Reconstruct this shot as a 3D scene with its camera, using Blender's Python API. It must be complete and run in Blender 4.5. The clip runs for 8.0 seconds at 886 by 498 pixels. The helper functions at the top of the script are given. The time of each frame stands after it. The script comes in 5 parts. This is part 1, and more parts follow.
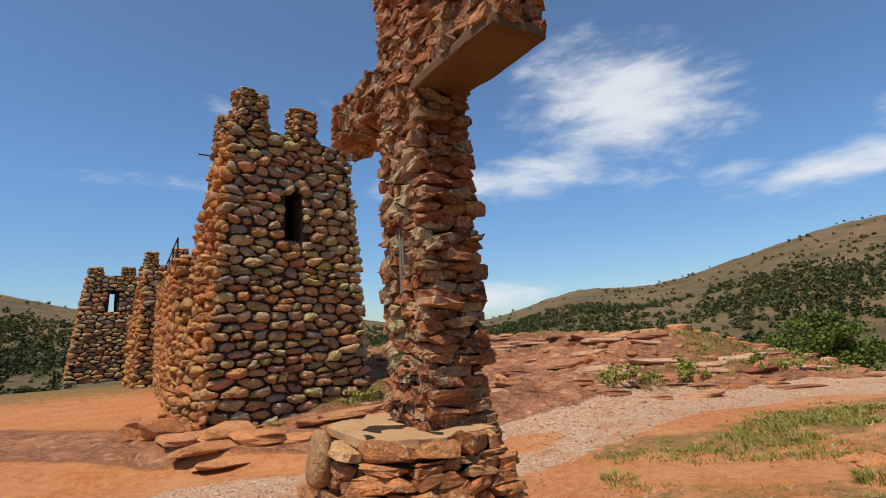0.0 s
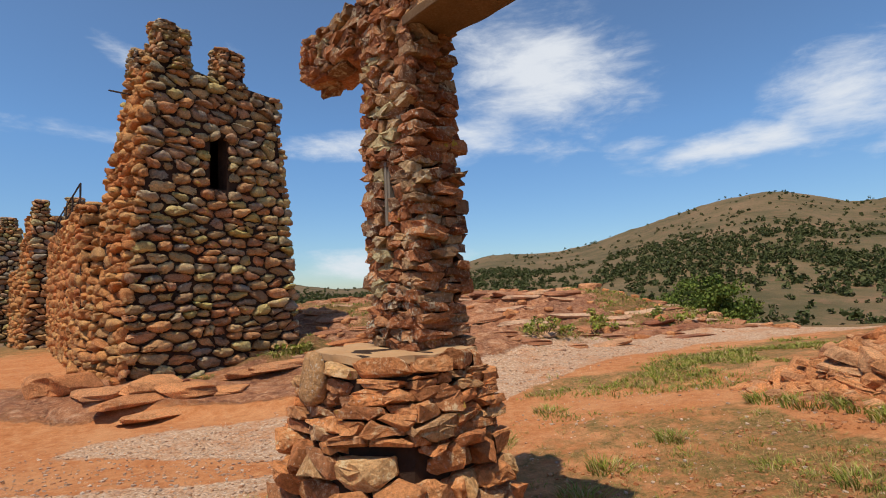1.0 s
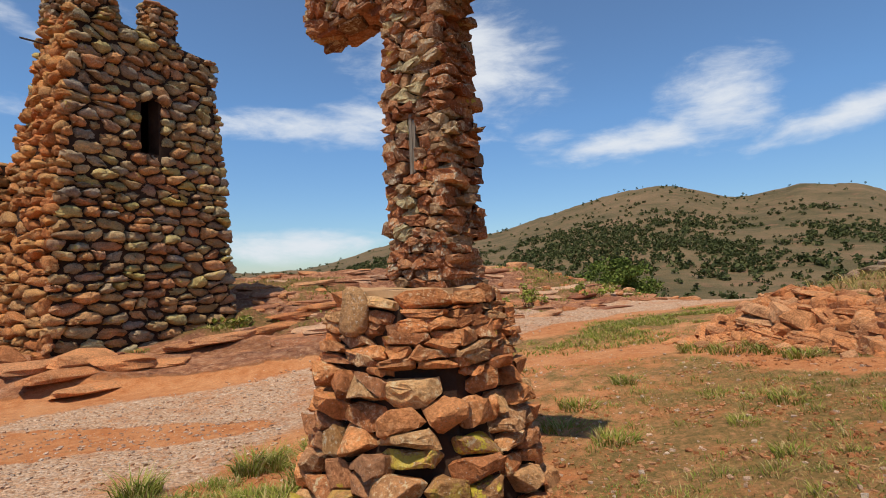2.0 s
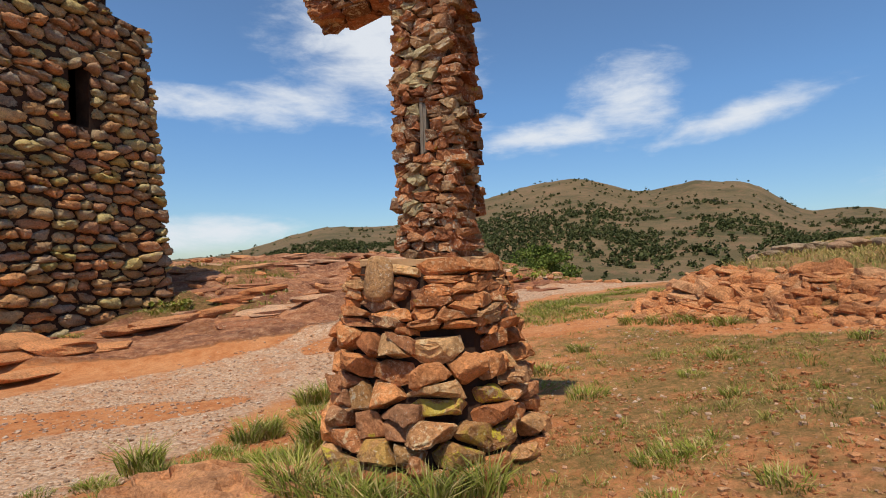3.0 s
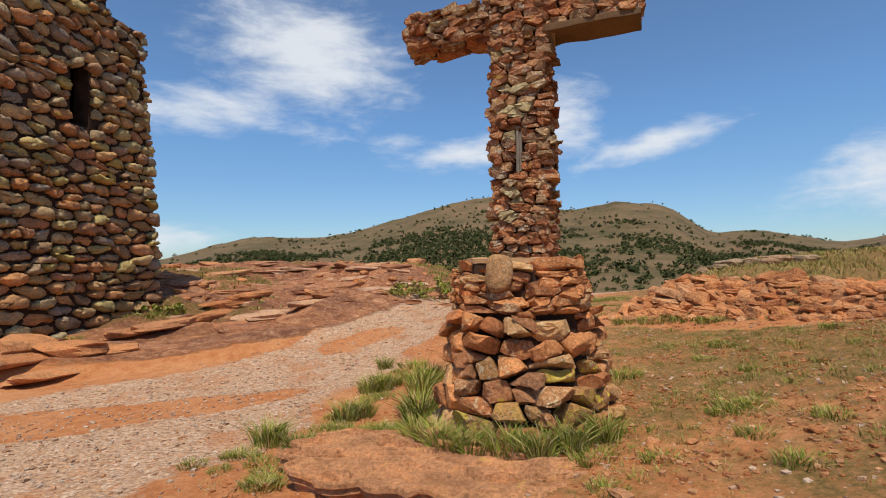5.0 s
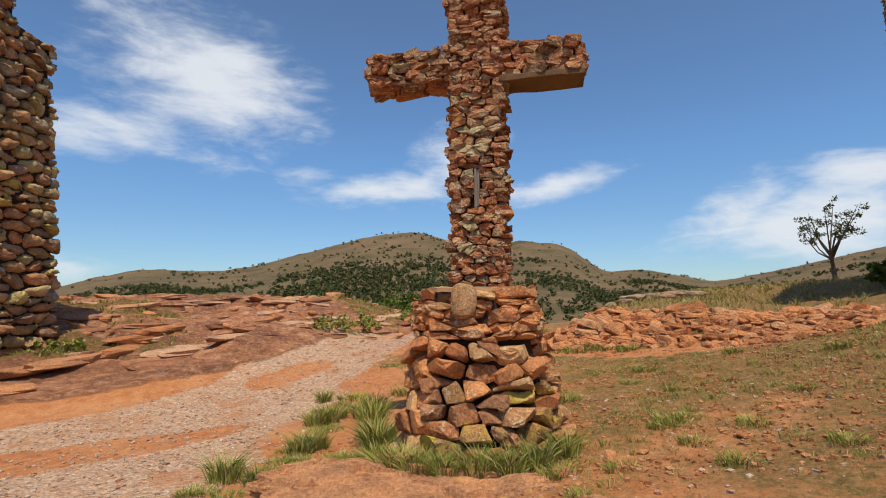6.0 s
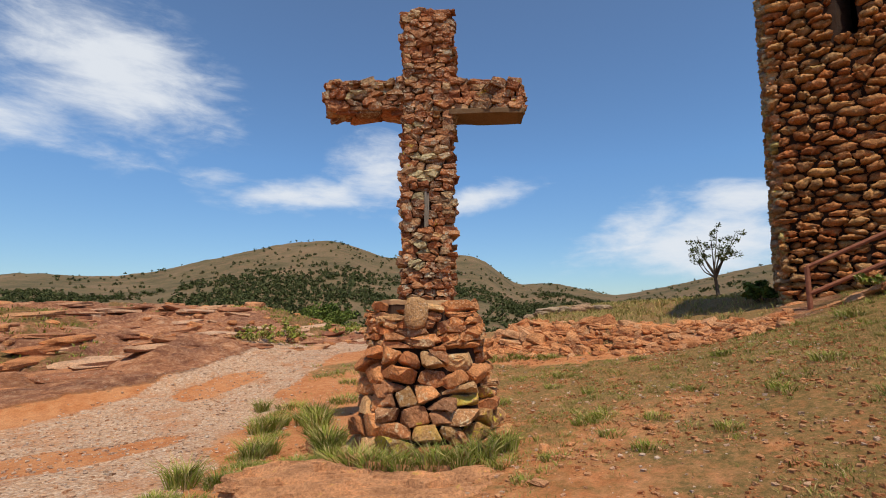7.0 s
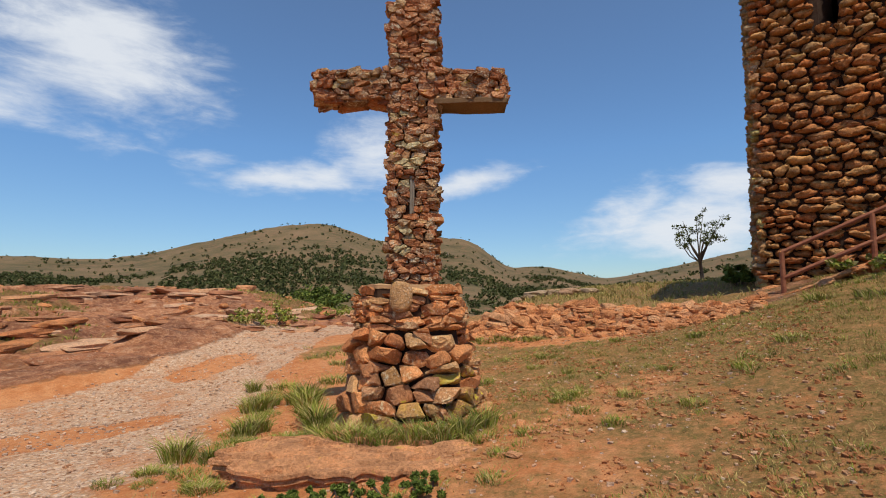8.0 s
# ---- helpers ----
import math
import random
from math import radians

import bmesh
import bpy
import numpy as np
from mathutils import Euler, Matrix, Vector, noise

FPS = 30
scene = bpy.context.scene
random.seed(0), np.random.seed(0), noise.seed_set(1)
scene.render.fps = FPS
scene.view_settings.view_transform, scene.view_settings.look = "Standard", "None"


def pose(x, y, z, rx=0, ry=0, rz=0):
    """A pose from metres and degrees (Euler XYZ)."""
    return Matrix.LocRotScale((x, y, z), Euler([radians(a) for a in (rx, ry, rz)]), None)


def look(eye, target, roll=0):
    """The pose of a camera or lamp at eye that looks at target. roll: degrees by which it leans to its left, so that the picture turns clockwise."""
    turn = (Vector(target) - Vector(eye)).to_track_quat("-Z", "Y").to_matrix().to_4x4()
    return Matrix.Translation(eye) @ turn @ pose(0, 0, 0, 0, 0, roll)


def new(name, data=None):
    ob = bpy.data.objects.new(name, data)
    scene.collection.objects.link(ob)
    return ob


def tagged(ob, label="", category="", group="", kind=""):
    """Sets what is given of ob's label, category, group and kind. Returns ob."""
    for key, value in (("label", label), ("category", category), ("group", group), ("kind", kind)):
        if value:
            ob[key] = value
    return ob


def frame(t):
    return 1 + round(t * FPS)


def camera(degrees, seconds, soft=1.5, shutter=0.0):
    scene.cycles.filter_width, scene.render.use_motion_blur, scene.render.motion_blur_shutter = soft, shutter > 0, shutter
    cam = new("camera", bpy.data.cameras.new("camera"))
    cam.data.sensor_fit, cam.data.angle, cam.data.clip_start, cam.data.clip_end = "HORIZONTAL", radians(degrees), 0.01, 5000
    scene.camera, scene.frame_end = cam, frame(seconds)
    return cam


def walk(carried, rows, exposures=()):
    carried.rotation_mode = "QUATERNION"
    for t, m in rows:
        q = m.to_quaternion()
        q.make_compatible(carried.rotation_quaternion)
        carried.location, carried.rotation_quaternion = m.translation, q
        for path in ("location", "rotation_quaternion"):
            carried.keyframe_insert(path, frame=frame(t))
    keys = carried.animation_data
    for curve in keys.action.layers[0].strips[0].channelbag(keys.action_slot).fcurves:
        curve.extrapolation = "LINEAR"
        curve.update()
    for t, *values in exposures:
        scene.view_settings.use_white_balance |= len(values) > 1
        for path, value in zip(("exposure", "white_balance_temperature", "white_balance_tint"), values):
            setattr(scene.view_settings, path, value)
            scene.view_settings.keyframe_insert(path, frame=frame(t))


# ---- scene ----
cam = camera(81.5, 8.0, 1.0)
PATH = [
    (0.0, (0.017, 0.023, 2.125), (0.022, 2.0, 2.429), -2.7),
    (0.5, (-0.205, -0.071, 2.025), (-0.044, 1.909, 2.252), -2.5),
    (1.0, (-0.487, -0.098, 1.912), (-0.159, 1.869, 2.063), -2.3),
    (1.5, (-0.882, -0.152, 1.75), (-0.394, 1.784, 1.856), -2.3),
    (2.0, (-1.334, -0.179, 1.632), (-0.683, 1.711, 1.714), -2.0),
    (3.5, (-2.489, -0.253, 1.481), (-1.468, 1.466, 1.498), -1.7),
    (4.0, (-2.896, -0.215, 1.435), (-1.835, 1.48, 1.462), -1.6),
    (4.2, (-3.082, -0.202, 1.434), (-2.012, 1.488, 1.464), -1.4),
    (5.3, (-4.072, -0.104, 1.411), (-2.843, 1.47, 1.519), -0.7),
    (5.5, (-4.171, -0.079, 1.395), (-2.89, 1.451, 1.533), -0.7),
    (6.0, (-4.408, 0.051, 1.357), (-2.981, 1.436, 1.565), -0.6),
    (6.5, (-4.736, 0.041, 1.328), (-3.19, 1.284, 1.585), -0.2),
    (7.0, (-5.03, 0.008, 1.371), (-3.401, 1.142, 1.618), -0.1),
    (7.5, (-5.149, -0.087, 1.404), (-3.491, 1.012, 1.616), -0.1),
    (8.0, (-5.158, -0.191, 1.379), (-3.506, 0.922, 1.561), -0.1),
]
walk(cam, [(t, look(e, a, r)) for t, e, a, r in PATH], exposures=((0.0, 0.0), (8.0, 0.0)))

# ---- sky, sun ----
SUN_FROM = Vector((-0.63, -0.78, 2.22)).normalized()
world = bpy.data.worlds.new("sky")
scene.world = world
world.use_nodes = True
WT = world.node_tree


def wnode(kind, **values):
    n = WT.nodes.new(kind)
    for k, v in values.items():
        if k == "operation":
            n.operation = v
        elif k == "blend_type":
            n.blend_type = v
    return n


def wmath(op, a, b=None, c=None):
    n = wnode("ShaderNodeMath", operation=op)
    for i, v in enumerate((a, b, c)):
        if v is None:
            continue
        if isinstance(v, (int, float)):
            n.inputs[i].default_value = v
        else:
            WT.links.new(v, n.inputs[i])
    return n.outputs[0]


sky = wnode("ShaderNodeTexSky")
sky.sky_type, sky.sun_disc = "NISHITA", False
sky.sun_elevation, sky.sun_rotation = math.asin(SUN_FROM.z), radians(219)
sky.altitude, sky.air_density, sky.dust_density, sky.ozone_density = 600, 1.0, 0.3, 2.5
coords = wnode("ShaderNodeTexCoord").outputs["Generated"]
split = wnode("ShaderNodeSeparateXYZ")
WT.links.new(coords, split.inputs[0])
AZ = wmath("MULTIPLY", wmath("ARCTAN2", split.outputs[0], split.outputs[1]), 57.2958)
EL = wmath("MULTIPLY", wmath("ARCSINE", split.outputs[2]), 57.2958)
# clouds: azimuth, elevation, half width, half height, turn, weight
CLOUDS = (
    (21.0, 21.8, 11.0, 6.8, -12, 1.05), (14.0, 17.0, 11.0, 3.2, 10, 0.75), (2.0, 15.8, 11.0, 1.7, 2, 0.7),
    (-26.0, 15.3, 13.0, 1.3, 0, 0.55), (40.5, 12.6, 10.0, 2.0, 4, 1.0), (48.0, 15.5, 6.0, 4.4, 20, 0.95),
    (59.0, 12.6, 9.0, 1.9, 14, 0.9), (75.0, 8.0, 8.0, 3.6, 24, 0.85), (82.0, 6.5, 9.0, 4.2, 0, 0.95),
    (86.0, 11.0, 8.0, 1.7, -8, 0.8), (3.0, 3.0, 11.0, 2.0, 0, 0.8), (31.0, 13.8, 4.5, 1.6, 0, 0.6),
    (-22.0, 22.5, 7.0, 1.4, -25, 0.45), (-12.0, 24.0, 4.0, 1.2, -35, 0.4), (108.0, 14.0, 14.0, 5.0, 8, 0.8),
    (160.0, 22.0, 24.0, 6.0, 5, 0.8), (-120.0, 30.0, 22.0, 6.0, -8, 0.8), (-75.0, 12.0, 16.0, 2.2, 4, 0.7),
)


def wnoise(scale, detail, rough, stretch):
    m = wnode("ShaderNodeMapping")
    m.inputs["Scale"].default_value = stretch
    WT.links.new(coords, m.inputs[0])
    n = wnode("ShaderNodeTexNoise")
    n.inputs["Scale"].default_value, n.inputs["Detail"].default_value, n.inputs["Roughness"].default_value = scale, detail, rough
    n.inputs["Distortion"].default_value = 0.35
    WT.links.new(m.outputs[0], n.inputs["Vector"])
    return n.outputs["Fac"]


body = None
for az, el, w, h, turn, weight in CLOUDS:
    dx, dy = wmath("SUBTRACT", AZ, az), wmath("SUBTRACT", EL, el)
    c, s = math.cos(radians(turn)), math.sin(radians(turn))
    px = wmath("ADD", wmath("MULTIPLY", dx, c / w), wmath("MULTIPLY", dy, s / w))
    py = wmath("ADD", wmath("MULTIPLY", dx, -s / h), wmath("MULTIPLY", dy, c / h))
    r = wmath("ADD", wmath("MULTIPLY", px, px), wmath("MULTIPLY", py, py))
    one = wmath("MULTIPLY", wmath("EXPONENT", wmath("MULTIPLY", r, -1.1)), weight)
    body = one if body is None else wmath("MAXIMUM", body, one)
billow = wnoise(5.0, 9, 0.62, (1.0, 1.0, 2.6))
wisp = wnoise(14.0, 7, 0.6, (1.0, 1.0, 3.2))
grain = wmath("ADD", wmath("MULTIPLY", billow, 0.65), wmath("MULTIPLY", wisp, 0.35))
dense = wmath("ADD", wmath("MULTIPLY", body, 1.15), wmath("MULTIPLY", wmath("SUBTRACT", grain, 0.5), 2.6))
ramp = wnode("ShaderNodeMapRange")
ramp.interpolation_type = "SMOOTHSTEP"
ramp.inputs["From Min"].default_value, ramp.inputs["From Max"].default_value = 0.22, 1.25
WT.links.new(wmath("MULTIPLY", dense, wmath("MINIMUM", wmath("MULTIPLY", body, 4.0), 1.0)), ramp.inputs["Value"])
mix = wnode("ShaderNodeMix")
mix.data_type = "RGBA"
WT.links.new(wmath("MULTIPLY", ramp.outputs[0], 0.92), mix.inputs["Factor"])
tone = wnode("ShaderNodeMix")
tone.data_type, tone.blend_type = "RGBA", "MULTIPLY"
tone.inputs["Factor"].default_value = 1.0
# clearer and deeper aloft, less glare along the horizon
grade = wnode("ShaderNodeValToRGB")
for stop, (place, tint) in zip((grade.color_ramp.elements[0], grade.color_ramp.elements[1], grade.color_ramp.elements.new(0.35)),
                               ((0.0, (0.63, 0.74, 0.83)), (1.0, (0.88, 1.24, 1.46)), (0.35, (0.76, 0.99, 1.15)))):
    stop.position, stop.color = place, (*tint, 1)
WT.links.new(wmath("DIVIDE", EL, 45.0), grade.inputs[0])
WT.links.new(grade.outputs[0], tone.inputs["B"])
WT.links.new(sky.outputs[0], tone.inputs["A"])
WT.links.new(tone.outputs["Result"], mix.inputs["A"])
mix.inputs["B"].default_value = (6.4, 6.7, 7.1, 1)
WT.links.new(mix.outputs["Result"], WT.nodes["Background"].inputs[0])
WT.nodes["Background"].inputs[1].default_value = 0.122

sun = new("sun", bpy.data.lights.new("sun", "SUN"))
sun.data.energy, sun.data.angle, sun.data.color = 4.1, radians(0.53), (1.0, 0.90, 0.75)
sun.matrix_world = look(SUN_FROM * 60, (0, 0, 0))

# ---- materials ----


class Nodes:
    """A node tree with short calls for its nodes."""

    def __init__(self, name):
        self.material = bpy.data.materials.new(name)
        self.material.use_nodes = True
        self.t = self.material.node_tree
        self.bsdf = self.t.nodes["Principled BSDF"]
        self.bsdf.inputs["Specular IOR Level"].default_value = 0.2
        self.where = self.t.nodes.new("ShaderNodeNewGeometry")

    def put(self, value, socket):
        if isinstance(value, bpy.types.NodeSocket):
            self.t.links.new(value, socket)
        elif isinstance(value, (tuple, list)) and len(value) == 3 and socket.type == "RGBA":
            socket.default_value = (*value, 1)
        else:
            socket.default_value = value

    def math(self, op, a, b=0.0):
        n = self.t.nodes.new("ShaderNodeMath")
        n.operation = op
        self.put(a, n.inputs[0])
        self.put(b, n.inputs[1])
        return n.outputs[0]

    def noise(self, scale, detail=5, rough=0.6, stretch=None, distort=0.0):
        n = self.t.nodes.new("ShaderNodeTexNoise")
        n.inputs["Scale"].default_value, n.inputs["Detail"].default_value = scale, detail
        n.inputs["Roughness"].default_value, n.inputs["Distortion"].default_value = rough, distort
        v = self.where.outputs["Position"]
        if stretch:
            m = self.t.nodes.new("ShaderNodeMapping")
            m.inputs["Scale"].default_value = stretch
            self.t.links.new(v, m.inputs[0])
            v = m.outputs[0]
        self.t.links.new(v, n.inputs["Vector"])
        return n.outputs["Fac"]

    def voronoi(self, scale, out="Distance", feature="F1"):
        n = self.t.nodes.new("ShaderNodeTexVoronoi")
        n.feature = feature
        n.inputs["Scale"].default_value = scale
        self.t.links.new(self.where.outputs["Position"], n.inputs["Vector"])
        return n.outputs[out]

    def span(self, v, lo, hi, a=0.0, b=1.0):
        n = self.t.nodes.new("ShaderNodeMapRange")
        self.put(v, n.inputs["Value"])
        for k, x in (("From Min", lo), ("From Max", hi), ("To Min", a), ("To Max", b)):
            n.inputs[k].default_value = x
        return n.outputs[0]

    def ramp(self, v, stops):
        n = self.t.nodes.new("ShaderNodeValToRGB")
        while len(n.color_ramp.elements) < len(stops):
            n.color_ramp.elements.new(0.5)
        for e, (p, c) in zip(n.color_ramp.elements, stops):
            e.position, e.color = p, (*c, 1)
        self.put(v, n.inputs[0])
        return n.outputs[0]

    def blend(self, f, a, b, kind="MIX"):
        n = self.t.nodes.new("ShaderNodeMix")
        n.data_type, n.blend_type = "RGBA", kind
        self.put(f, n.inputs["Factor"])
        self.put(a, n.inputs["A"])
        self.put(b, n.inputs["B"])
        return n.outputs["Result"]

    def attribute(self, name):
        n = self.t.nodes.new("ShaderNodeAttribute")
        n.attribute_name = name
        return n.outputs["Fac"]

    def chance(self):
        o = self.t.nodes.new("ShaderNodeObjectInfo")
        return self.math("FRACT", self.math("ADD", o.outputs["Random"], self.where.outputs["Random Per Island"]))

    def finish(self, colour, rough=0.9, height=None, strength=0.5, distance=0.02):
        self.put(colour, self.bsdf.inputs["Base Color"])
        self.put(rough, self.bsdf.inputs["Roughness"])
        if height is not None:
            b = self.t.nodes.new("ShaderNodeBump")
            b.inputs["Strength"].default_value, b.inputs["Distance"].default_value = strength, distance
            self.put(height, b.inputs["Height"])
            self.t.links.new(b.outputs[0], self.bsdf.inputs["Normal"])
        return self.material


def rock(name, stops, lichen=0.5, pale=(0.50, 0.43, 0.30), yellow=(0.50, 0.40, 0.05), bump=0.9, golden=0.0, speck=0.0):
    """Weathered stone: a colour for each piece, stains, speckled lichen, rough grain."""
    n = Nodes(name)
    pick = n.chance()
    own = n.ramp(pick, stops)
    stain = n.noise(3.1, 6, 0.65)
    grit = n.noise(34, 6, 0.72)
    col = n.blend(1.0, own, n.ramp(stain, ((0.25, (0.5, 0.47, 0.45)), (0.5, (1.0, 1.0, 1.0)), (0.75, (1.35, 1.25, 1.12)))), "MULTIPLY")
    col = n.blend(1.0, col, n.ramp(grit, ((0.28, (0.5, 0.47, 0.45)), (0.55, (1.05, 1.05, 1.05)), (0.8, (1.5, 1.42, 1.3)))), "MULTIPLY")
    likes = n.span(n.math("FRACT", n.math("MULTIPLY", pick, 7.31)), 0.3, 0.9)
    spots = n.math("MULTIPLY", n.span(n.noise(17, 6, 0.75), 0.56 - speck, 0.62 - speck), likes)
    col = n.blend(n.math("MULTIPLY", spots, lichen), col, pale)
    specks = n.math("MULTIPLY", n.span(n.noise(46, 5, 0.75), 0.61 - speck, 0.68 - speck), n.span(n.noise(2.4, 4), 0.42 - speck, 0.58))
    col = n.blend(n.math("MULTIPLY", specks, lichen), col, (0.62, 0.56, 0.44))
    likes = n.span(n.math("FRACT", n.math("MULTIPLY", pick, 13.7)), 0.55 - 4 * golden, 0.9 - 4 * golden)
    gold = n.math("MULTIPLY", n.span(n.noise(6.2, 7, 0.75), 0.61 - golden, 0.66 - golden), likes)
    col = n.blend(n.math("MULTIPLY", gold, min(1.0, lichen * 1.2)), col, yellow)
    h = n.math("ADD", n.math("MULTIPLY", grit, 0.6), n.noise(9, 6, 0.65))
    return n.finish(col, 0.92, h, bump, 0.05)


RED_ROCK = rock("red_rock", ((0.0, (0.26, 0.095, 0.042)), (0.2, (0.48, 0.185, 0.075)), (0.38, (0.32, 0.14, 0.065)), (0.52, (0.56, 0.26, 0.115)),
                             (0.66, (0.22, 0.11, 0.06)), (0.78, (0.56, 0.38, 0.20)), (0.88, (0.44, 0.18, 0.075)), (1.0, (0.52, 0.32, 0.16))), 1.0, speck=0.04)
BOULDER = rock("boulder_rock", ((0.0, (0.60, 0.22, 0.075)), (0.25, (0.70, 0.31, 0.12)), (0.45, (0.46, 0.18, 0.07)), (0.65, (0.68, 0.40, 0.18)), (0.82, (0.40, 0.20, 0.10)), (1.0, (0.64, 0.24, 0.085))), 0.85, pale=(0.68, 0.55, 0.33), speck=0.02)
COBBLE = rock("cobble_rock", ((0.0, (0.300, 0.180, 0.102)), (0.12, (0.504, 0.348, 0.156)), (0.25, (0.504, 0.222, 0.096)), (0.38, (0.348, 0.258, 0.168)),
                              (0.52, (0.620, 0.444, 0.216)), (0.64, (0.620, 0.276, 0.108)), (0.76, (0.324, 0.270, 0.210)), (0.88, (0.552, 0.432, 0.144)), (1.0, (0.432, 0.324, 0.228))), 0.8, golden=0.025)
WARM_COBBLE = rock("warm_cobble_rock", ((0.0, (0.386, 0.148, 0.052)), (0.2, (0.567, 0.270, 0.096)), (0.4, (0.438, 0.148, 0.049)), (0.6, (0.618, 0.321, 0.115)),
                                        (0.8, (0.399, 0.220, 0.091)), (1.0, (0.541, 0.193, 0.062))), 0.55)
MOUND_ROCK = rock("mound_rock", ((0.0, (0.26, 0.10, 0.055)), (0.3, (0.46, 0.21, 0.10)), (0.55, (0.36, 0.15, 0.075)), (0.8, (0.60, 0.38, 0.24)), (1.0, (0.54, 0.27, 0.13))), 0.5)
DULL_ROCK = rock("dull_rock", ((0.0, (0.30, 0.21, 0.13)), (0.5, (0.42, 0.30, 0.19)), (1.0, (0.36, 0.20, 0.11))), 0.6)
LEDGE_ROCK = rock("ledge_rock", ((0.0, (0.529, 0.213, 0.081)), (0.35, (0.644, 0.299, 0.127)), (0.65, (0.460, 0.172, 0.064)), (1.0, (0.598, 0.322, 0.161))), 0.4)


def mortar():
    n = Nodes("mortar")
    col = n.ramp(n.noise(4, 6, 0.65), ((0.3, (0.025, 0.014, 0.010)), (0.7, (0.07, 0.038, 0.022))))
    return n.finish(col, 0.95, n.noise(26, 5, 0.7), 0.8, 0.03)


def cement(name, a, b):
    n = Nodes(name)
    col = n.blend(n.span(n.noise(2.6, 6, 0.65), 0.35, 0.65), a, b)
    col = n.blend(n.math("MULTIPLY", n.span(n.noise(60, 4, 0.7), 0.45, 0.75), 0.4), col, (0.30, 0.22, 0.14))
    return n.finish(col, 0.9, n.noise(30, 6, 0.7), 0.5, 0.02)


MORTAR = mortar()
CAP = cement("worn_cement", (0.44, 0.235, 0.105), (0.52, 0.33, 0.17))
# cement darkened in its colour for the shade on the arm's underside
SOFFIT = cement("shaded_cement", (0.13, 0.075, 0.035), (0.18, 0.105, 0.05))
DARK = cement("dark_inside", (0.03, 0.022, 0.018), (0.05, 0.035, 0.025))


def grey_wood():
    n = Nodes("weathered_wood")
    g = n.noise(18, 6, 0.65, (9.0, 9.0, 0.5))
    return n.finish(n.ramp(g, ((0.3, (0.12, 0.10, 0.08)), (0.7, (0.30, 0.26, 0.20)))), 0.85, g, 0.6, 0.01)


def rusty(name, a, b):
    n = Nodes(name)
    return n.finish(n.blend(n.span(n.noise(8, 6, 0.7), 0.4, 0.6), a, b), 0.75, n.noise(60, 4), 0.2, 0.004)


WOOD = grey_wood()
RUST = rusty("rust_brown_paint", (0.22, 0.075, 0.04), (0.32, 0.125, 0.065))
IRON = rusty("dark_iron", (0.03, 0.028, 0.027), (0.07, 0.05, 0.04))


def leaves(name, stops, translucent=0.0):
    n = Nodes(name)
    col = n.ramp(n.chance(), stops)
    col = n.blend(1.0, col, n.ramp(n.noise(1.7, 3), ((0.3, (0.7, 0.7, 0.7)), (0.7, (1.25, 1.2, 1.1)))), "MULTIPLY")
    n.bsdf.inputs["Subsurface Weight"].default_value = 0.0
    return n.finish(col, 0.75)


GRASS = leaves("green_grass", ((0.0, (0.12, 0.165, 0.02)), (0.35, (0.23, 0.27, 0.04)), (0.65, (0.31, 0.31, 0.065)), (0.85, (0.40, 0.33, 0.14)), (1.0, (0.52, 0.40, 0.20))))
DRY_GRASS = leaves("dry_grass", ((0.0, (0.52, 0.38, 0.16)), (0.35, (0.33, 0.27, 0.09)), (0.65, (0.20, 0.22, 0.05)), (1.0, (0.46, 0.33, 0.14))))
BUSH_LEAF = leaves("bush_leaf", ((0.0, (0.045, 0.075, 0.010)), (0.5, (0.10, 0.145, 0.022)), (1.0, (0.18, 0.22, 0.045))))
FAR_LEAF = leaves("far_leaf", ((0.0, (0.038, 0.050, 0.014)), (0.5, (0.062, 0.075, 0.022)), (1.0, (0.10, 0.105, 0.036))))
TREE_LEAF = leaves("tree_leaf", ((0.0, (0.05, 0.07, 0.02)), (1.0, (0.12, 0.14, 0.05))))
BARK = cement("bark", (0.06, 0.045, 0.035), (0.11, 0.085, 0.065))


